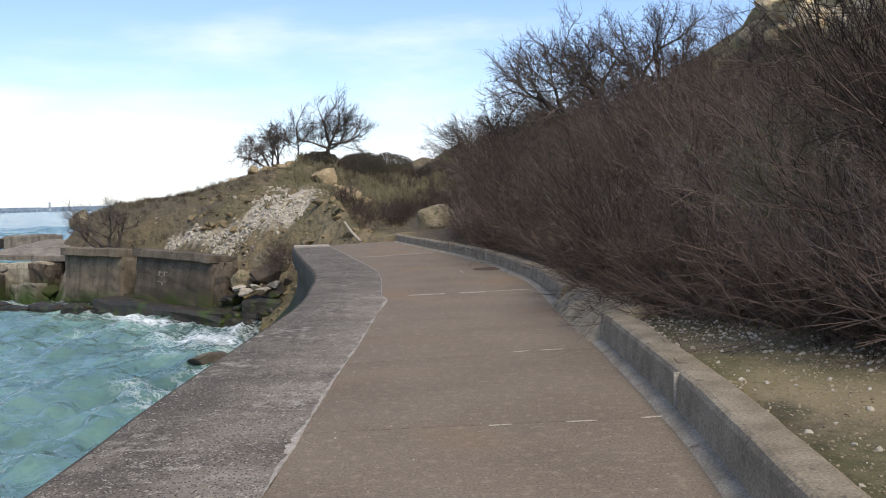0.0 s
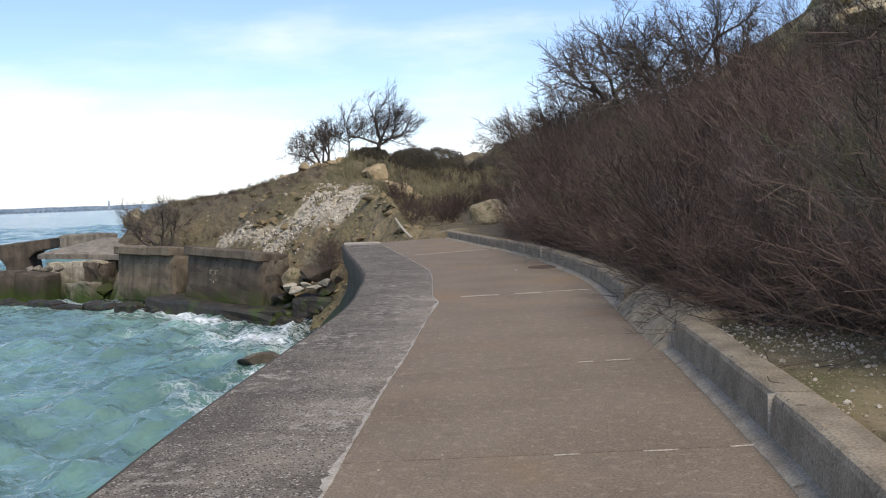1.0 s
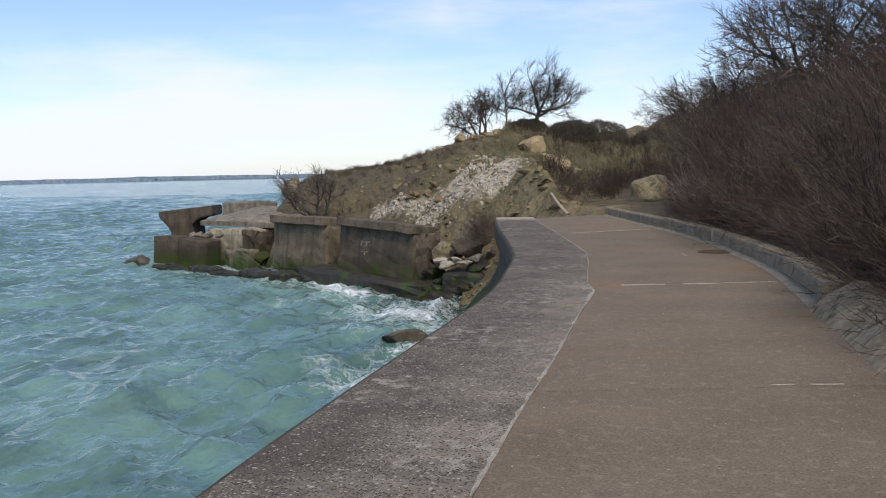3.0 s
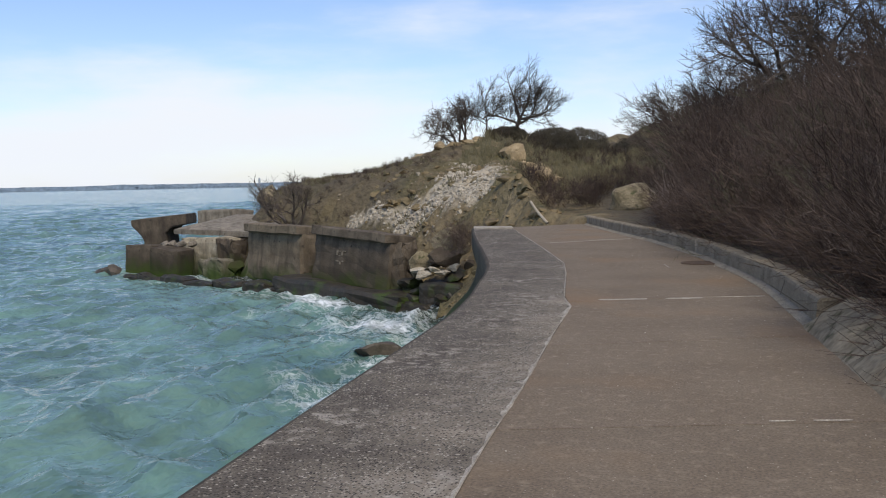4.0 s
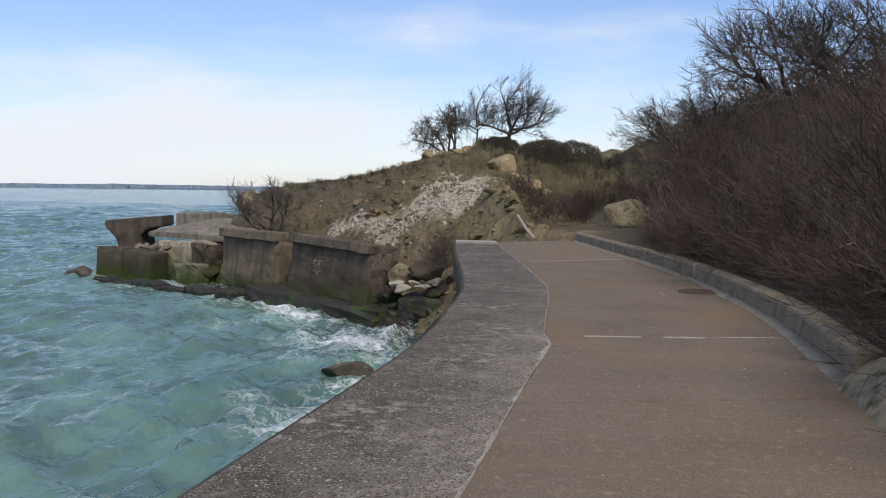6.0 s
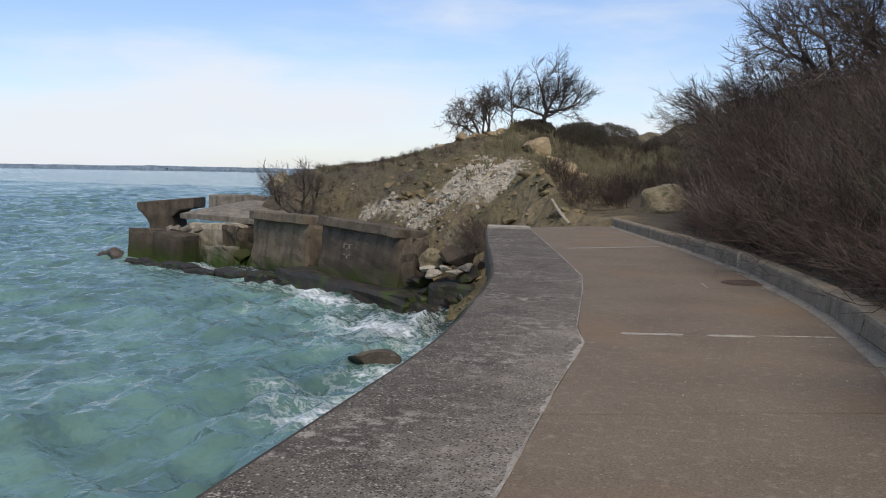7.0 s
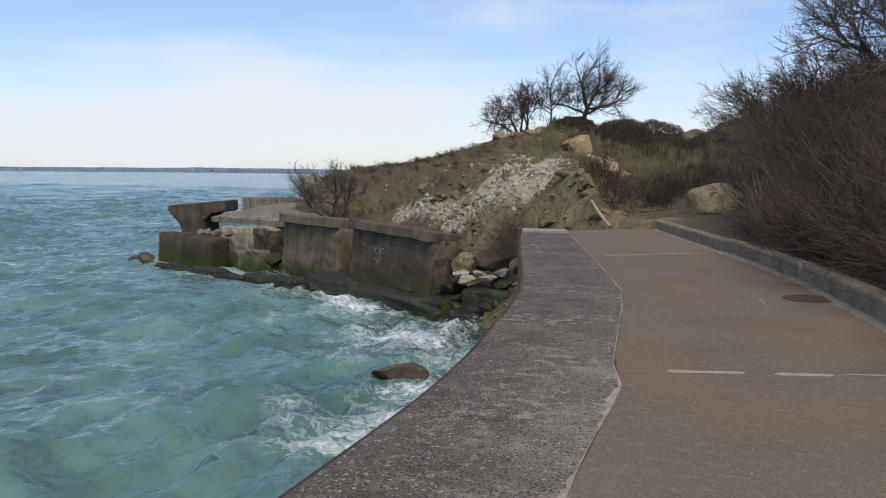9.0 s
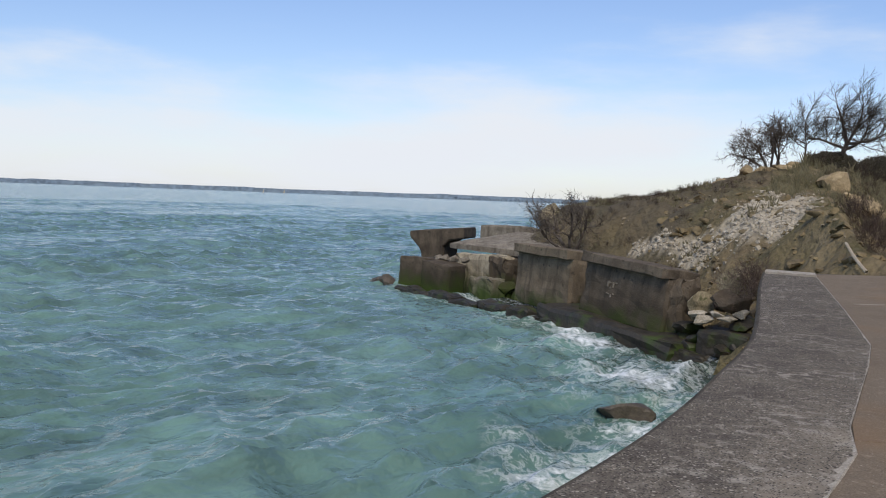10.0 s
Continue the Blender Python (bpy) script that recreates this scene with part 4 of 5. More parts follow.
def build_defences():
    rng = random.Random(21)
    big = "weathered brown concrete sea wall section, tilted, weed at its foot"
    main = place_block((-16.1, 39.6), (-11.9, 37.3), -2.75, -0.62, 1.3, rng, radians(7), radians(3), 0.42, label=big, rough=0.07)
    for x, z, w, h in ((-0.75, 1.42, 0.1, 0.3), (-0.6, 1.48, 0.16, 0.06), (-0.58, 1.3, 0.12, 0.06), (-0.42, 1.42, 0.08, 0.28), (-0.28, 1.5, 0.14, 0.07), (-0.7, 1.08, 0.22, 0.05), (-0.5, 1.02, 0.06, 0.16), (-0.36, 1.1, 0.1, 0.05)):
        bm = bmesh.new()                               # faded paint that cannot be read
        bmesh.ops.create_cube(bm, size=1, matrix=Matrix.Translation((x, -0.02, z)) @ Matrix.Diagonal((w * 0.8, 0.07, h * 0.7, 1)))
        part("paint_mark", bm, M_PALE, main, "faded white paint mark")
    place_block((-20.6, 42.4), (-16.95, 40.35), -2.75, -0.55, 1.3, rng, radians(5), radians(0.5), 0.42, label=big, rough=0.07, material=M_TAN)
    place_block((-18.0, 39.9), (-11.0, 35.9), -4.1, -2.5, 2.2, rng, 0, radians(2.5), label="broken concrete footing overgrown with green weed", rough=0.14, material=M_WEED, name="footing")
    place_block((-29.4, 45.6), (-27.7, 45.5), -3.5, -1.45, 1.3, rng, radians(4), 0, label="dark square concrete block in the surf")
    place_block((-27.55, 45.0), (-25.7, 44.7), -3.5, -1.6, 1.3, rng, radians(-3), radians(6), label="dark square concrete block in the surf")
    place_block((-27.2, 47.4), (-23.6, 46.2), -3.5, -1.15, 1.6, rng, radians(3), radians(-2), label="pale streaked concrete block, broken at one end", material=M_STREAK, rough=0.09)
    place_block((-25.4, 45.8), (-23.6, 45.0), -3.4, -2.1, 1.0, rng, radians(10), radians(-6), label="tumbled pale concrete lump", material=M_PALE, rough=0.12)
    recurved((-31.0, 48.6), (-28.1, 49.5), -0.3, 2.4, rng)
    place_block((-28.2, 48.4), (-22.4, 46.9), -1.15, -0.8, 5.0, rng, radians(-7), radians(1), label="fallen grey concrete slab lying at a slant", material=M_PALE, name="wall_slab")
    place_block((-32.0, 57.0), (-29.0, 56.8), -1.2, 0.0, 2.0, rng, radians(3), radians(-2), label="broken concrete slab beyond the others", material=M_PALE, name="wall_slab")
    place_block((-23.6, 46.6), (-21.2, 44.6), -3.4, -0.95, 0.4, rng, radians(25), radians(8), label="pale leaning concrete slab", material=M_PALE, name="wall_slab")
    place_block((-8.35, 36.6), (-7.75, 36.5), -3.8, -1.9, 0.5, rng, 0, 0, label="weed-covered concrete post beside the sea wall", material=M_WEED)


build_defences()


# ---- plants ----
def bend(rng, start, direction, length, steps, r0, r1, wander, pull):
    """A wandering limb; pull draws it in one direction."""
    p, d, path = Vector(start), Vector(direction).normalized(), []
    for i in range(steps + 1):
        t = i / steps
        path.append((p.copy(), r0 + (r1 - r0) * t))
        d = (d + Vector([rng.gauss(0, wander) for _ in range(3)]) + Vector(pull) * (1 / steps)).normalized()
        p = p + d * (length / steps)
    return path


def shrub_meshes(seed, height=2.4, spread=1.3, stems=26, lean=(-0.42, -0.1, 0)):
    rng = random.Random(seed)
    big, fine = [], []
    for _ in range(stems):
        a = rng.uniform(0, 2 * math.pi)
        out = rng.uniform(0.1, 1.0) * spread / height
        d = Vector((math.cos(a) * out + lean[0], math.sin(a) * out + lean[1], 1))
        base = Vector((rng.gauss(0, 0.22), rng.gauss(0, 0.22), -0.1))
        L = height * rng.uniform(0.65, 1.1)
        s = bend(rng, base, d, L, 5, rng.uniform(0.006, 0.012), 0.0026, 0.23, (lean[0] * 0.5, lean[1] * 0.5, 0.15))
        big.append(s)
        for _ in range(12):
            k = rng.uniform(0.18, 0.98)
            i = min(4, int(k * 5))
            q = s[i][0].lerp(s[i + 1][0], k * 5 - i)
            ax = (s[i + 1][0] - s[i][0]).normalized()
            td = ax + Vector([rng.gauss(0, 0.6) for _ in range(3)]) + Vector((0, 0, 0.25))
            tw = bend(rng, q, td, rng.uniform(0.35, 0.85) * height / 2.4, 2, 0.0055, 0.0022, 0.16, (lean[0] * 0.4, 0, 0.2))
            fine.append(tw)
            for _ in range(3):
                m = tw[1][0].lerp(tw[2][0], rng.random())
                td2 = (tw[2][0] - tw[1][0]).normalized() + Vector([rng.gauss(0, 0.5) for _ in range(3)])
                fine.append(bend(rng, m, td2, rng.uniform(0.15, 0.4), 1, 0.0035, 0.0018, 0.1, (0, 0, 0.1)))
    return tubes(big), tubes(fine)


def make_shrub(seed, label, **kw):
    fine_mat = kw.pop("fine_mat", M_TWIG)
    stem_mat = kw.pop("stem_mat", M_STEM)
    a, b = shrub_meshes(seed, **kw)
    ob = new("shrub")
    part("branchwork", a, stem_mat, ob)
    part("crown", b, fine_mat, ob)
    return tagged(ob, label, "shrub", "thicket on the bank")


def plant_thicket():
    rng = random.Random(77)
    kinds = [make_shrub(s, "bare brown tamarisk shrub with dense thin twigs", height=2.3 + 0.15 * s, spread=1.2 + 0.1 * (s % 3), fine_mat=M_DARKTWIG if s in (1, 3) else M_TWIG) for s in range(5)]
    pale = [make_shrub(20 + s, "bare shrub with pale grey dead twigs", height=2.0, spread=1.3, fine_mat=M_PALETWIG, stems=22) for s in range(2)]
    kinds += [make_shrub(40, "half-green tamarisk shrub with feathery sprigs", height=2.2, spread=1.3, fine_mat=M_SPRIG)]
    spots = []
    for y in np.arange(7.4, 66, 1.2):
        kx = x_at(VALLEY, y)
        d = float(np.interp(y, [5, 6.5, 8, 10, 25, 29, 33, 40, 48, 66], [3.6, 2.8, 1.6, 1.05, 1.2, 1.8, 3.0, 4.9, 6.0, 7.4])) + (rng.random() - 0.5) * 0.5
        while d < (14 if y < 34 else 18):
            spots.append((kx + d, y + rng.uniform(-0.6, 0.6), d))
            d += rng.uniform(0.95, 1.4) * (1 + 0.06 * d)
    low = make_shrub(50, "low sprawl of dead tamarisk twigs by the kerb", height=0.95, spread=0.75, stems=18, lean=(-0.25, 0, 0))
    for i in range(54):
        y = 7.2 + 0.5 * i + rng.uniform(-0.3, 0.3)
        x = x_at(VALLEY, y) + float(np.interp(y, [7, 9, 11, 26, 30, 34], [2.0, 1.4, 0.85, 1.0, 1.9, 3.2])) + rng.uniform(0.0, 0.4)
        s = rng.uniform(0.9, 1.3)
        m = pose(x, y, land(x, y) - 0.03, rng.uniform(-6, 6), rng.uniform(-10, 4), rng.uniform(-50, 50))
        if i == 0:
            low.matrix_basis = m @ Matrix.Diagonal((s, s, s, 1))
        else:
            copy_thing(low, m).scale = (s, s, s * 0.8)
    used, far = set(), [[], []]
    for x, y, d in spots:
        if rng.random() < (0.05 if d < 10 else 0.35 if d < 14 else 0.6):
            continue
        src = rng.choice(pale) if (rng.random() < 0.22 and d < 7) else kinds[-1] if rng.random() < 0.12 and y > 8 else rng.choice(kinds[:-1])
        s = rng.uniform(0.72, 1.12) * (0.66 if d < 1.5 else 0.8 if d < 2.4 else 1.0) * (float(np.interp(d, [5, 9, 13], [1, 0.72, 0.4])) if y < 35 else 1.0)
        m = pose(x, y, land(x, y) - 0.05, rng.uniform(-8, 8), rng.uniform(-14, 6), rng.uniform(-45, 45))
        if d > 9.5 or y > 47:                        # the far part of the thicket
            q = m @ Matrix.Diagonal((s, s, s, 1))
            for bucket, child in zip(far, src.children):
                bucket.append((child.data, q))
        elif src not in used:
            used.add(src)
            src.matrix_basis = m @ Matrix.Diagonal((s, s, s, 1))
        else:
            copy_thing(src, m).scale = (s, s, s)
    rest = new("far_thicket")
    tagged(rest, "dense bare brown scrub covering the upper slope", "scrub", kind="stuff")
    for bucket, name, mat in zip(far, ("branchwork", "crown"), (M_STEM, M_TWIG)):
        vs, fs, n0 = [], [], 0
        for me, q in bucket:
            co = np.empty(len(me.vertices) * 3)
            me.vertices.foreach_get("co", co)
            idx = np.empty(len(me.loops), int)
            me.loops.foreach_get("vertex_index", idx)
            quads = idx.reshape(-1, 4)
            keep = quads if name == "branchwork" else quads.reshape(-1, 3, 4)[::5].reshape(-1, 4)
            vs.append(co.reshape(-1, 3) @ np.array(q.to_3x3()).T + np.array(q.translation))
            fs.append(keep + n0)
            n0 += len(me.vertices)
        part(name, (np.concatenate(vs).tolist(), np.concatenate(fs).tolist()), mat, rest)


plant_thicket()


def make_tree(seed, height, label, lean=(0.2, 0, 0), trunks=2, spread=0.75, category="tree", twigs=1.0, name="bare_tree", fork=0.5, splay=0.5):
    rng = random.Random(seed)
    fine = []

    def grow(p, d, L, r, level):
        steps = 5 if level < 2 else 3 if level < 4 else 2
        path = bend(rng, p, d, L, steps, r, r * 0.55, 0.16 + 0.04 * level, (lean[0] * 0.5, lean[1] * 0.5, 0.12))
        (trunk if level == 0 else limbs if level < 3 else fine).append(path)
        if level == 4:
            return
        n = (5, 5, 6, int(6 * twigs))[level]
        for i in range(n):
            lo = fork if level == 0 else 0.3
            k = lo + (1 - lo) * (i + rng.random()) / n
            j = min(steps - 1, int(k * steps))
            q = path[j][0].lerp(path[j + 1][0], min(1, k * steps - j))
            ax = (path[j + 1][0] - path[j][0]).normalized()
            nd = ax + Vector([rng.gauss(0, spread) for _ in range(3)]) + Vector((lean[0], lean[1], 0.2))
            grow(q, nd, L * rng.uniform(0.5, 0.72), max(0.008, r * rng.uniform(0.38, 0.5)), level + 1)

    ob = new(name)
    for i in range(trunks):
        trunk, limbs = [], []
        a = 2 * math.pi * i / trunks + rng.random()
        grow(Vector((0.15 * math.cos(a), 0.15 * math.sin(a), -0.2)), Vector((splay * math.cos(a) + lean[0], splay * math.sin(a) + lean[1], 1)), height * 0.48, height * 0.022, 0)
        part("trunk", tubes(trunk, 6), M_BARK, ob)
        part("branchwork", tubes(limbs, 4), M_BARK, ob)
    part("crown", tubes(fine, 3), M_BARK, ob)
    return tagged(ob, label, category)


def put(ob, x, y, dz=0.0, turn=0, s=1.0):
    ob.matrix_basis = pose(x, y, land(x, y) + dz, 0, 0, turn) @ Matrix.Diagonal((s, s, s, 1))
    return ob


def windswept_tree(seed, trunk_way, trunk_length, radius, limbs, label, sweep=(0.2, 0, 0.25)):
    """A crooked trunk, a few stout limbs given by way and length, and fans of fine twigs combed by the wind."""
    rng = random.Random(seed)
    fine = []
    ob = new("bare_tree")
    trunk = bend(rng, (0, 0, -0.2), trunk_way, trunk_length + 0.2, 5, radius, radius * 0.75, 0.08, (0, 0, 0))
    part("trunk", tubes([trunk], 7), M_BARK, ob)

    def grow(path, L, r, level):
        n = (11, 9, 6)[level]
        for i in range(n):
            k = 0.22 + 0.78 * (i + rng.random()) / n
            j = min(len(path) - 2, int(k * (len(path) - 1)))
            q = path[j][0].lerp(path[j + 1][0], min(1, k * (len(path) - 1) - j))
            ax = (path[j + 1][0] - path[j][0]).normalized()
            way = ax + Vector([rng.gauss(0, (0.8, 0.62, 0.5)[level]) for _ in range(3)]) + Vector(sweep)
            child = bend(rng, q, way, L * rng.uniform(0.36, 0.56), 3, max(0.006, r * 0.5), max(0.004, r * 0.2), 0.14, (sweep[0], 0, 0.1))
            fine.append(child)
            if level < 2:
                grow(child, L * 0.6, r * 0.5, level + 1)

    for way, length, share in limbs:
        k = max(0, min(len(trunk) - 1, round(share * (len(trunk) - 1))))
        path = bend(rng, trunk[k][0], way, length, 6, radius * 0.58, radius * 0.2, 0.17, (0.0, 0, 0.4))
        part("limb", tubes([path], 5), M_BARK, ob)
        grow(path, length * 1.05, radius * 0.3, 0)
    part("crown", tubes(fine, 3), M_BARK, ob)
    return tagged(ob, label, "tree")


put(windswept_tree(23, (0.2, 0, 1), 1.6, 0.18, [((-0.9, 0.1, 0.4), 2.3, 0.85), ((-0.4, 0.3, 0.9), 2.2, 1), ((0.05, -0.3, 1), 2.5, 1), ((0.5, 0.2, 0.9), 2.5, 1), ((0.95, -0.2, 0.5), 2.4, 1), ((1.0, 0.3, 0.15), 2.1, 0.85)], "bare windswept tree on the crest of the headland"), -12.2, 60.6, s=0.88)
put(windswept_tree(4, (-0.05, 0, 1), 1.25, 0.08, [((-0.9, 0.1, 0.6), 2.0, 1), ((-0.1, -0.2, 1), 2.3, 1), ((0.5, 0.2, 0.8), 1.7, 1), ((-0.8, -0.3, 0.4), 1.5, 0.8)], "small bare windswept tree beside the larger one", sweep=(0.1, 0, 0.3)), -13.7, 60.2, s=0.74)
put(make_tree(5, 4.0, "low bare bush on the crest", lean=(-0.1, 0, 0), trunks=5, category="bush", name="bare_bush", spread=0.9, twigs=0.6), -14.9, 58.8)
put(make_tree(6, 3.6, "bare dark bush among the broken blocks", lean=(-0.2, 0, 0), trunks=4, category="bush", name="bare_bush", twigs=0.34, spread=0.6, splay=0.7), -20.1, 46.4).location.z = -0.7
dead = make_shrub(16, "dead brown bush hanging at the end of the sea wall", height=1.15, spread=1.1, stems=30, lean=(0.0, -0.25, 0))
del dead["group"]
dead.matrix_basis = pose(-8.6, 36.2, -1.0)
put(make_tree(7, 5.6, "tall bare grey tree on the slope", lean=(-0.05, 0, 0), trunks=3, twigs=1.0), 6.6, 42.3)
put(make_tree(8, 7.0, "tall bare grey tree on the slope", lean=(-0.2, 0, 0), trunks=3, twigs=1.3), 3.3, 40.5)
put(make_tree(18, 6.0, "tall bare grey tree on the slope", lean=(-0.15, 0, 0), trunks=3, twigs=1.0), 5.0, 41.5)
put(make_tree(9, 4.8, "bare tree leaning out of the thicket", lean=(-0.45, 0, 0), trunks=2), 0.1, 47.2)
put(make_tree(10, 4.4, "dark bare tree high on the slope", lean=(0.1, 0, 0), trunks=1), 8.6, 38)


def make_evergreen(seed, rx, ry, rz, label, n=17000):
    """A low bush: short stems and a crown of small leaves."""
    rng = random.Random(seed)
    stems, v, f = [], [], []
    for _ in range(9):
        a = rng.uniform(0, 6.28)
        stems.append(bend(rng, (0, 0, -0.1), (math.cos(a) * rx, math.sin(a) * ry, rz), rz * 0.9, 3, 0.04, 0.012, 0.15, (0, 0, 0.1)))
    for _ in range(n):
        d = Vector([rng.gauss(0, 1) for _ in range(3)]).normalized()
        d.z = abs(d.z)
        r = rng.uniform(0.72, 1.0) ** 0.5 * (1 + 0.16 * noise.noise(d * 2.2 + Vector((seed, 0, 0))) + 0.10 * noise.noise(d * 6 + Vector((seed, 5, 0))))
        p = Vector((d.x * rx, d.y * ry, d.z * rz)) * r
        u = Vector([rng.gauss(0, 1) for _ in range(3)]).normalized()
        w = u.orthogonal().normalized()
        L = rng.uniform(0.04, 0.085)
        k = len(v)
        v += [tuple(p), tuple(p + u * L * 0.5 + w * L * 0.3), tuple(p + u * L), tuple(p + u * L * 0.5 - w * L * 0.3)]
        f.append((k, k + 1, k + 2, k + 3))
    ob = new("evergreen_bush")
    part("branchwork", tubes(stems, 4), M_BARK, ob)
    part("crown", (v, f), M_LEAF, ob)
    return tagged(ob, label, "bush")


put(make_evergreen(1, 1.7, 1.4, 1.3, "dark rounded evergreen bush on the crest"), -9.7, 60.4)
put(make_evergreen(2, 2.0, 1.5, 1.45, "dark rounded evergreen bush on the crest"), -8.3, 61.5)
put(make_evergreen(3, 1.7, 1.4, 1.25, "dark rounded evergreen bush on the far slope"), -4.9, 62.0)
put(make_evergreen(4, 1.3, 1.0, 0.8, "dark low bush under the windswept tree"), -12.4, 60.2)


# ---- rocks ----
def put_stone(name, label, x, y, z, size, seed, material, rough=0.25, cuts=3, turn=0, category="rock", group=""):
    ob = part(name, stone(random.Random(seed), size, rough, cuts), material)
    ob.matrix_basis = pose(x, y, z, 0, 0, turn)
    return tagged(ob, label, category, group)


put_stone("boulder", "large tan sandstone boulder perched on the bank", -10.6, 54, land(-10.6, 54) + 0.4, (1.55, 1.2, 1.2), 2, M_ROCK)
put_stone("boulder", "tan boulder at the end of the kerb", -2.25, 36.7, land(-2.25, 36.7) + 0.16, (1.9, 1.3, 1.1), 5, M_MOSSROCK, 0.4, 4, 20)


def scatter(name, label, category, spots, size, seed, material, kinds=5, flat=0.7, rough=0.25, cuts=1):
    """Uncounted small stones joined into one object; spots are (x, y, z, scale)."""
    rng = random.Random(seed)
    v, f = [], []
    shapes = []
    for k in range(kinds):
        bm = stone(rng, (1, rng.uniform(0.7, 1), flat), rough, cuts)
        shapes.append(([q.co.copy() for q in bm.verts], [[q.index for q in fc.verts] for fc in bm.faces]))
        bm.free()
    for x, y, z, s in spots:
        vs, fs = rng.choice(shapes)
        m = pose(x, y, z, rng.uniform(-25, 25), rng.uniform(-25, 25), rng.uniform(0, 360))
        n0 = len(v)
        v += [tuple(m @ (q * s * size)) for q in vs]
        f += [[i + n0 for i in fc] for fc in fs]
    return tagged(part(name, (v, f), material), label, category, kind="stuff")


def strew():
    rng = random.Random(61)
    # white chalk lumps on the verge
    spots = []
    for _ in range(1500):
        y = 4.2 + 6.6 * rng.random() ** 0.7
        d = 0.4 + max(0.0, float(np.interp(y, [5, 6.5, 8, 10], [3.0, 1.9, 1.0, 0.4])) + rng.gauss(-0.1, 0.35)) if rng.random() < 0.72 else rng.uniform(0.35, 2.8)
        x = x_at(KERB, y) + d
        spots.append((x, y, land(x, y) + 0.004, rng.choice((0.3, 0.4, 0.5, 0.7, 1.0, 1.5)) * rng.uniform(0.7, 1.1)))
    scatter("chalk_stones", "small white chalk stones strewn on the verge", "stones", spots, 0.034, 1, M_CHALK)
    spots = []
    for _ in range(5200):
        y = 4.0 + 7 * rng.random()
        x = x_at(KERB, y) + 0.33 + 2.6 * rng.random()
        spots.append((x, y, land(x, y) + 0.002, rng.uniform(0.3, 1.4)))
    scatter("verge_gravel", "tan gravel on the verge", "gravel", spots, 0.02, 7, M_CLOD, kinds=3)
    # specks on the path
    spots = []
    for _ in range(170):
        y = rng.uniform(4, 24)
        x = rng.uniform(x_at(SEAM, y) + 0.05, x_at(KERB, y) - 0.1)
        spots.append((x, y, 0.003, rng.uniform(0.3, 0.9)))
    scatter("grit", "pale crumbs of grit on the path", "grit", spots, 0.018, 2, M_CHALK)
    # chalk rubble on the scree
    spots = []
    for _ in range(3000):
        run = SCREE[0] if rng.random() < 0.7 else SCREE[1]
        k = rng.randrange(len(run) - 1)
        t = rng.random()
        ax, ay, ar = (run[k][c] + t * (run[k + 1][c] - run[k][c]) for c in range(3))
        x, y = ax + rng.gauss(0, 0.55) * ar, ay + rng.gauss(0, 0.55) * ar
        spots.append((x, y, land(x, y), rng.choice((0.4, 0.5, 0.6, 0.8, 1.2, 2.6)) * rng.uniform(0.7, 1.2)))
    scatter("chalk_rubble", "white chalk rubble fallen down the headland", "rubble", spots, 0.105, 3, M_CHALK, flat=0.8)
    # sandstone rubble
    spots = []
    for _ in range(420):
        y = rng.uniform(35.5, 58)
        x = rng.uniform(-26, -5.5)
        if coast_distance(x, y) > 0.6:
            spots.append((x, y, land(x, y), rng.choice((0.3, 0.5, 0.7, 1.1)) * rng.uniform(0.7, 1.2)))
    scatter("earth_rubble", "tan lumps of sandstone on the bank", "rubble", spots, 0.2, 4, M_CLOD, flat=0.6)
    spots = []
    for _ in range(800):
        y = 34.6 + 16 * rng.random() ** 1.4
        x = rng.uniform(-16, -4.8)
        if coast_distance(x, y) > 0.3 and x < x_at(VALLEY, y) - 0.8:
            spots.append((x, y, land(x, y) - 0.03, rng.choice((0.3, 0.4, 0.6, 0.8, 1.5)) * rng.uniform(0.7, 1.2)))
    scatter("earth_clods", "brown clods of slipped earth on the bank", "earth", spots, 0.4, 5, M_GROUND, flat=0.5, cuts=2, rough=0.5)


strew()

# sandstone outcrop blocks below the boulder
rr = random.Random(8)
for i in range(46):
    t = 0.12 + 0.88 * rr.random()
    x, y = -10.4 + 4.4 * t + rr.uniform(-0.3, 0.3), 52.0 - 4.2 * t + rr.gauss(0, 0.9)
    k = rr.choice((0.4, 0.5, 0.65, 0.9))
    put_stone("outcrop_rock", "tan sandstone block jutting from the bank", x, y, land(x, y) + 0.04, (1.1 * k, rr.uniform(0.7, 1.0) * k, rr.uniform(0.5, 0.85) * k), 30 + i, M_ROCK, 0.3, 2, rr.uniform(0, 180), group="rocks below the boulder")
for i in range(7):
    x, y = -16.5 + 0.55 * i + rr.uniform(-0.2, 0.2), 56.6 + 0.55 * i
    put_stone("outcrop_rock", "tan sandstone block on the crest", x, y, land(x, y) + 0.05, (rr.uniform(0.7, 1.3), 0.8, rr.uniform(0.35, 0.6)), 50 + i, M_ROCK, 0.2, 2, rr.uniform(0, 90), group="rocks on the crest")
put_stone("outcrop_rock", "tan rock at the seaward end of the headland", -24.2, 51.8, land(-24.2, 51.8) + 0.3, (1.5, 1.3, 1.2), 71, M_MOSSROCK, 0.25, 2)
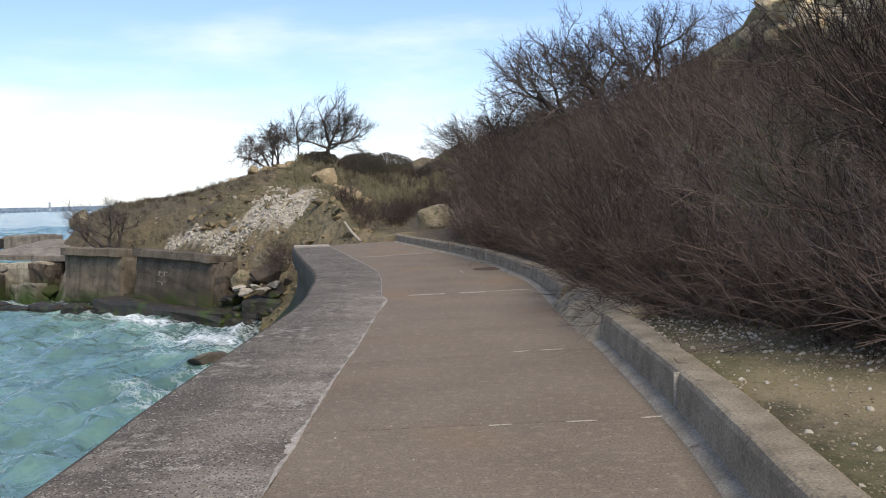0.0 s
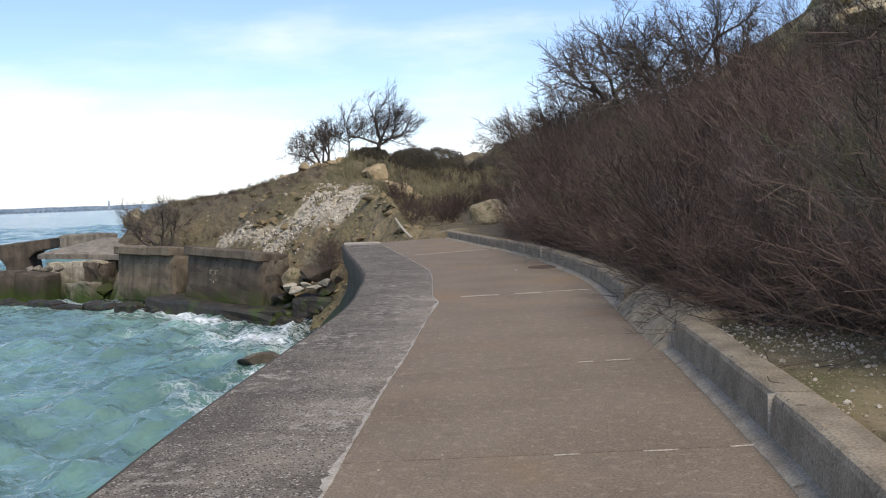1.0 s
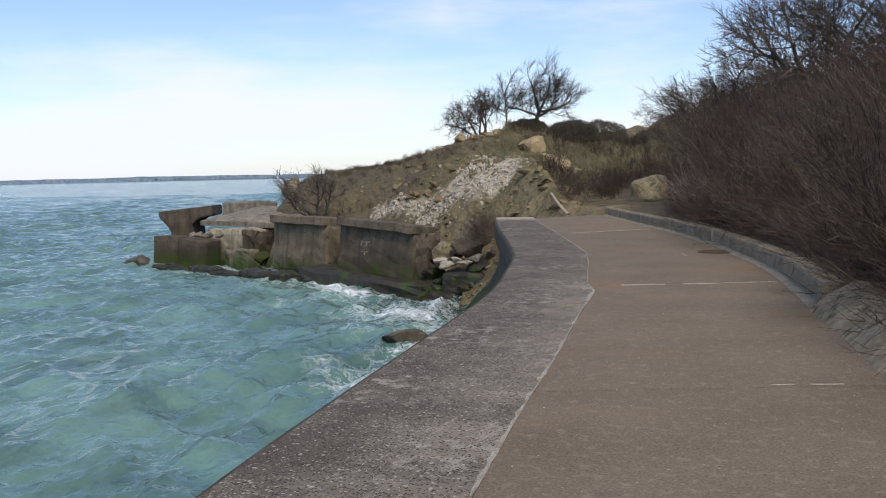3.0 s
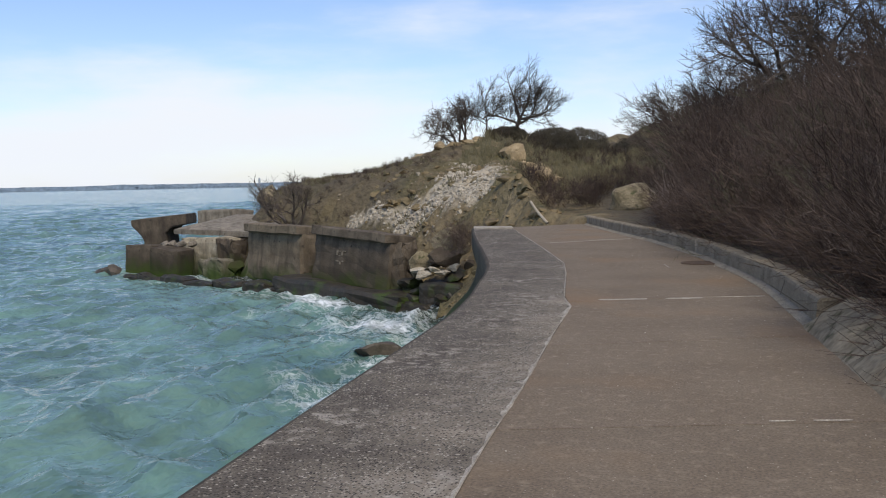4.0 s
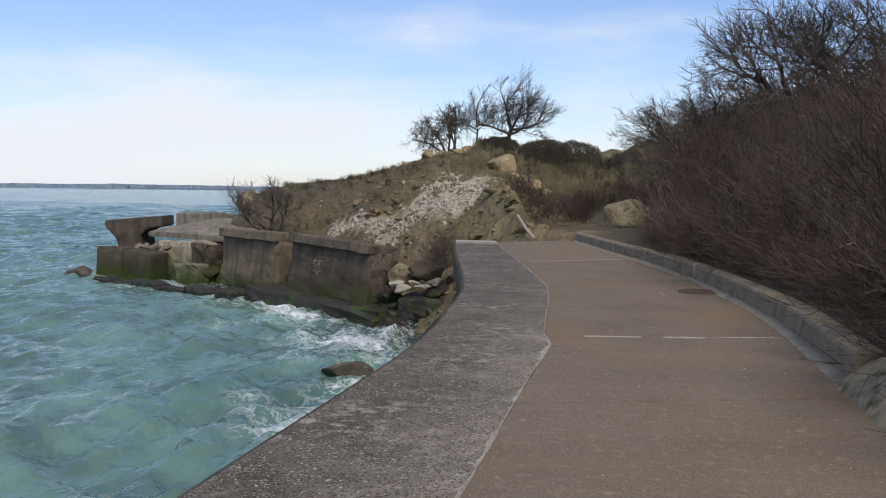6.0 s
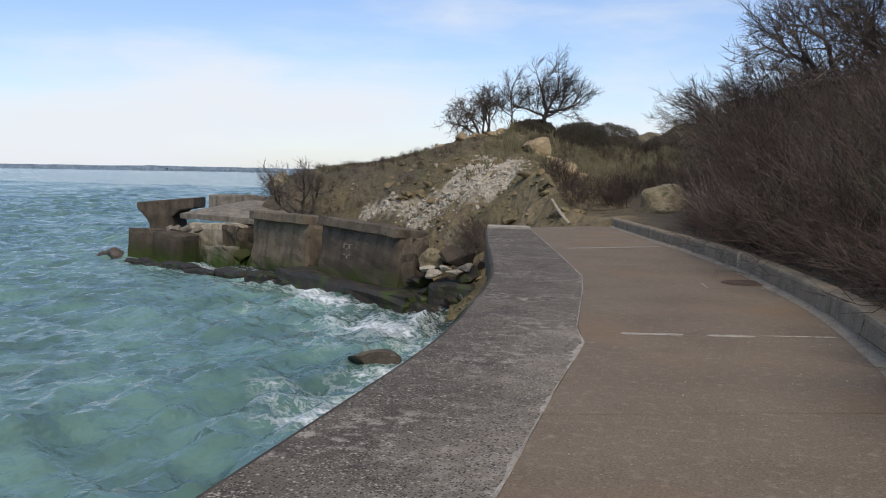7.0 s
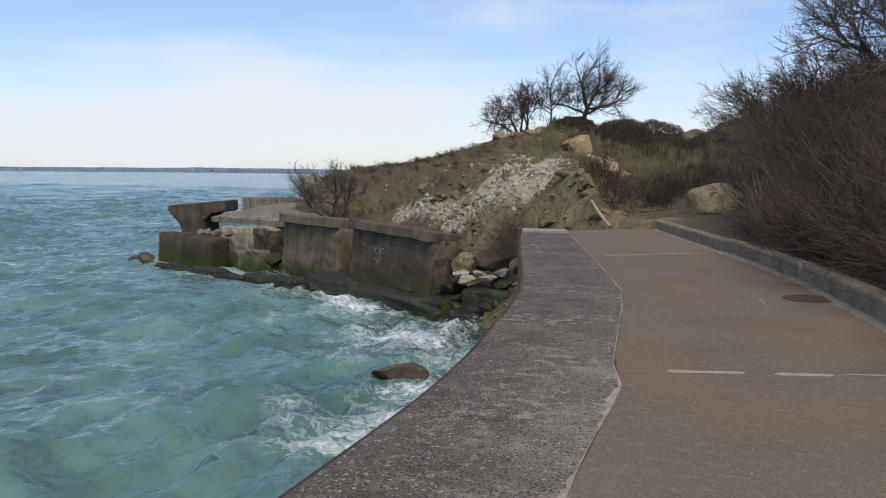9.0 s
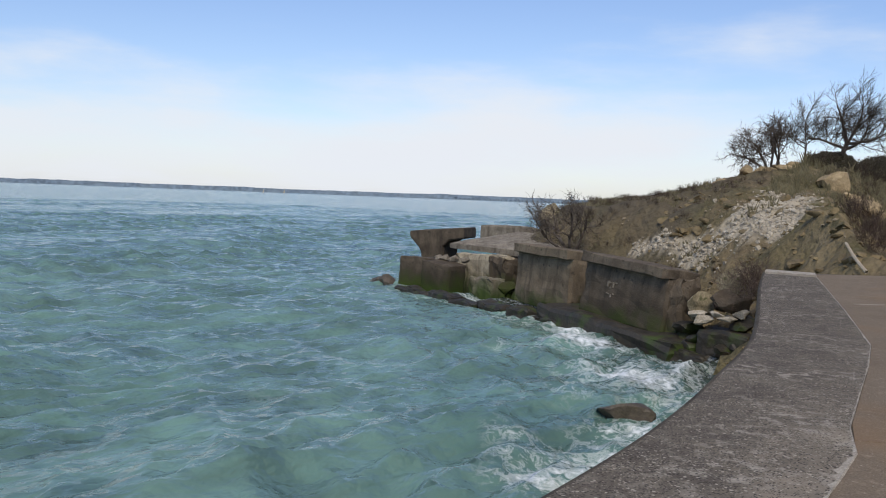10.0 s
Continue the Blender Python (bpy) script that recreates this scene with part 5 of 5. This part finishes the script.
# rubble between the wall and the fallen section
for i in range(24):
    x = rr.uniform(-11.0, -8.4)
    y = 35.6 - 0.75 * (x + 8.4) * 0.55 + rr.uniform(0, 1.7)
    z = -2.9 + 0.75 * (y - 35.6 + 0.41 * (x + 8.4)) + rr.uniform(-0.1, 0.1)
    m = M_WEED if z < -1.95 else rr.choice((M_OLD, M_OLD, M_MOSSROCK, M_OLD, M_ROCK))
    w = rr.uniform(0.3, 0.85)
    put_stone("shore_rock", {M_WEED: "weedy rock at the waterline", M_ROCK: "tan rock piled on the shore", M_OLD: "brown lump of broken concrete on the shore", M_MOSSROCK: "mottled tan rock piled on the shore"}[m], x, y, z, (w * 1.2, w * 0.9, w * 0.6), 100 + i, m, 0.25, 2, rr.uniform(0, 180), group="rocks on the shore")
for x, y, z, size, seed in ((-9.1, 37.0, -0.72, (1.35, 1.1, 1.05), 61), (-9.3, 36.9, -1.32, (1.35, 1.0, 0.85), 62), (-10.4, 37.0, -1.45, (0.95, 0.8, 0.75), 63)):
    put_stone("shore_rock", "rounded grey-brown boulder wedged beside the sea wall", x, y, z, size, seed, M_OLD if seed == 62 else M_MOSSROCK, 0.25, 3, 15 * seed, group="rocks on the shore")
for i in range(5):
    put_stone("shore_rock", "flat white slab of rubble on the shore", -10.35 + 0.33 * i, 36.5 + rr.uniform(-0.3, 0.3), -1.8 + rr.uniform(-0.16, 0.14), (rr.uniform(0.4, 0.85), 0.5, rr.uniform(0.15, 0.35)), 370 + i, M_CHALK, 0.3, 2, rr.uniform(-30, 30), group="rocks on the shore")
place_block((-10.3, 36.3), (-8.6, 36.0), -3.3, -2.15, 0.8, rr, 0, radians(3), material=M_WEED, rough=0.1, name="footing_fragment", label="green weed-covered slab below the boulders")
for i in range(11):
    t = i / 10
    x, y = -28.5 + 18.2 * t + rr.uniform(-0.4, 0.4), 44.6 - 8.2 * t + rr.uniform(-0.5, 0.1)
    w = rr.uniform(1.0, 2.2)
    place_block((x - w / 2, y + w * 0.22), (x + w / 2, y - w * 0.22), SEA - 0.45, SEA + rr.uniform(0.05, 0.28), rr.uniform(0.7, 1.3), rr, radians(rr.uniform(-6, 6)), radians(rr.uniform(-7, 7)), material=M_WEED, rough=0.12, name="footing_fragment", label="dark weedy slab of broken footing awash")
for i in range(9):
    x, y = -27.3 + 0.22 * i + rr.uniform(-0.1, 0.1), 45.9 + rr.uniform(-0.3, 0.3)
    put_stone("shore_rock", "pale rubble lying on a concrete block", x, y, -1.5 + rr.uniform(0, 0.12), (0.45, 0.35, 0.3), 300 + i, M_PALE, 0.3, 2, rr.uniform(0, 90), group="rubble on the block")
for i in range(5):
    put_stone("shore_rock", "brown rock in the surf off the blocks", -30.2 - 0.45 * i, 45.9 + 0.25 * i, SEA + 0.15 - 0.05 * i, (0.9, 0.7, 0.62 - 0.08 * i), 320 + i, M_ROCKDARK, 0.25, 2, 30 * i, group="rocks on the shore")
place_block((-24.3, 46.25), (-23.3, 45.95), -3.4, -1.2, 1.3, rr, radians(3), radians(-3), rough=0.22, label="crumbled brown end of a concrete block")
for i in range(2):
    put_stone("shore_rock", "brown broken lump at the end of a concrete block", -23.5 + rr.uniform(-0.3, 0.5), 46.2 + rr.uniform(-0.4, 0.4), -2.9 + 0.3 * i, (0.9, 0.8, 0.6), 340 + i, M_OLD, 0.3, 2, 40 * i, group="rocks on the shore")
place_block((-11.95, 37.55), (-11.15, 37.4), -3.2, -0.8, 1.1, rr, radians(4), radians(-4), rough=0.2, label="crumbled brown end of a concrete wall section")
for i in range(3):
    put_stone("shore_rock", "brown broken lump at the end of a concrete block", -11.2 + rr.uniform(-0.25, 0.35), 37.4 + rr.uniform(-0.2, 0.9), -2.7 + 0.28 * i, (0.8, 0.7, 0.5), 350 + i, M_OLD, 0.3, 2, 40 * i, group="rocks on the shore")
put_stone("shore_rock", "dark flat rock awash near the wall", -8.3, 26.8, SEA - 0.02, (1.2, 0.9, 0.6), 231, M_ROCKDARK)


def grass_tufts():
    rng = random.Random(91)
    v, f = [], []

    def tuft(x, y, h, n, w=0.012):
        z = land(x, y) - 0.03
        for _ in range(n):
            a, L = rng.uniform(0, 6.28), h * rng.uniform(0.6, 1.1)
            bx, by = x + rng.gauss(0, 0.07), y + rng.gauss(0, 0.07)
            dx, dy = math.cos(a) * L * 0.35, math.sin(a) * L * 0.35
            k = len(v)
            v.extend([(bx - w, by, z), (bx + w, by, z), (bx + dx * 0.4 + w * 0.7, by + dy * 0.4, z + L * 0.6), (bx + dx, by + dy, z + L)])
            f.append((k, k + 1, k + 2, k + 3))

    for _ in range(5200):
        y = rng.uniform(35, 66)
        x = rng.uniform(-26, 0)
        d = x - x_at(VALLEY, y)
        valley = y > 44 and -5 < d < 4.5
        if coast_distance(x, y) < 2 or (d > 1 and not valley):
            continue
        if x > -11.5 and d < -0.8 and y < 53 and hash_noise(x, y, 0.8, 79) < 0.25:
            continue
        if valley or hash_noise(x, y, 0.35, 77) > 0.0:
            tuft(x, y, rng.uniform(0.3, 0.65) if valley else rng.uniform(0.1, 0.28), 11)
    for _ in range(1500):
        y = rng.uniform(4, 12)
        x = x_at(KERB, y) + rng.uniform(0.3, 4)
        if hash_noise(x, y, 0.9, 78) > 0.05:
            tuft(x, y, rng.uniform(0.015, 0.045), 6, 0.003)
    tagged(part("dry_grass", (v, f), M_GRASS), "tufts of dry yellow grass on the headland", "grass", kind="stuff")


grass_tufts()


def drift_post(x, y, z, dx, dy, dz, r, name, label):
    rng = random.Random(3)
    ob = part(name, tubes([bend(rng, (0, 0, 0), (dx, dy, dz), math.sqrt(dx * dx + dy * dy + dz * dz), 5, r, r * 0.8, 0.03, (0, 0, 0))], 6), M_WOOD)
    ob.location = (x, y, z)
    return tagged(ob, label, "timber")


drift_post(-5.15, 34.75, 0.0, -0.95, 1.2, 0.75, 0.05, "driftwood_post", "pale weathered timber lying against the bank")


def heath():
    """Low scrub on the headland and in the dip behind the path."""
    rng = random.Random(15)
    shapes = [shrub_meshes(60 + k, height=1.0, spread=0.8, stems=5, lean=(0.1, 0, 0))[1] for k in range(3)]
    arr = [(np.array(v), np.array(f)) for v, f in shapes]
    vs, fs, n0 = [], [], 0
    for _ in range(900):
        y = rng.uniform(35.5, 62)
        x = rng.uniform(-26, 1)
        d = x - x_at(VALLEY, y)
        dip = -4.5 < d < 4 and y > 37
        slope = x < -14
        if d > 4.2 or coast_distance(x, y) < 2.2 or not (dip or slope):
            continue
        if dip and y > 43 and rng.random() < 0.75:
            continue
        if scree(x, y) > -0.15:
            continue
        if math.hypot(x + 1.95, y - 36.7) < 1.4 or (d < 0.6 and y < 35.8) or (x > -11.5 and d < -1.5 and y < 53):
            continue
        v, f = rng.choice(arr)
        s = rng.uniform(0.5, 1.15) * (1.0 if dip else 0.42)
        m = pose(x, y, land(x, y) - 0.05, 0, 0, rng.uniform(0, 360))
        vs.append(v * s @ np.array(m.to_3x3()).T + np.array(m.translation))
        fs.append(f + n0)
        n0 += len(v)
    ob = part("heath_scrub", (np.concatenate(vs).tolist(), np.concatenate(fs).tolist()), M_TWIG)
    tagged(ob, "low brown scrub on the headland and in the dip", "scrub", kind="stuff")


heath()


def cliff_rocks():
    """Pale sandstone ledges stepping up the cliff band."""
    rng = random.Random(33)
    for i, y in enumerate(np.arange(31.5, 42.6, 0.8)):
        xs = np.arange(6, 30, 0.2)
        foot = 6.9 + 0.16 * max(0.0, y - 37)
        k = next((j for j, x in enumerate(xs) if land(float(x), float(y)) > foot + 0.25), None)
        if k is None:
            continue
        for r in range(3):
            if r == 0 and rng.random() < 0.3:
                continue
            x = float(xs[k]) - 0.15 + r * 0.55 + rng.uniform(-0.3, 0.3)
            z = foot + 0.1 + 0.8 * r + rng.uniform(-0.2, 0.2)
            put_stone("cliff_rock", "pale sandstone ledge in the cliff above the scrub", x, float(y) + rng.uniform(-0.4, 0.4), z, (rng.uniform(1.3, 2.2), rng.uniform(1.5, 3.0), rng.uniform(0.8, 1.5)), 400 + 3 * i + r, M_CLIFF, 0.3, 3, rng.uniform(-25, 25), group="cliff ledges")


cliff_rocks()
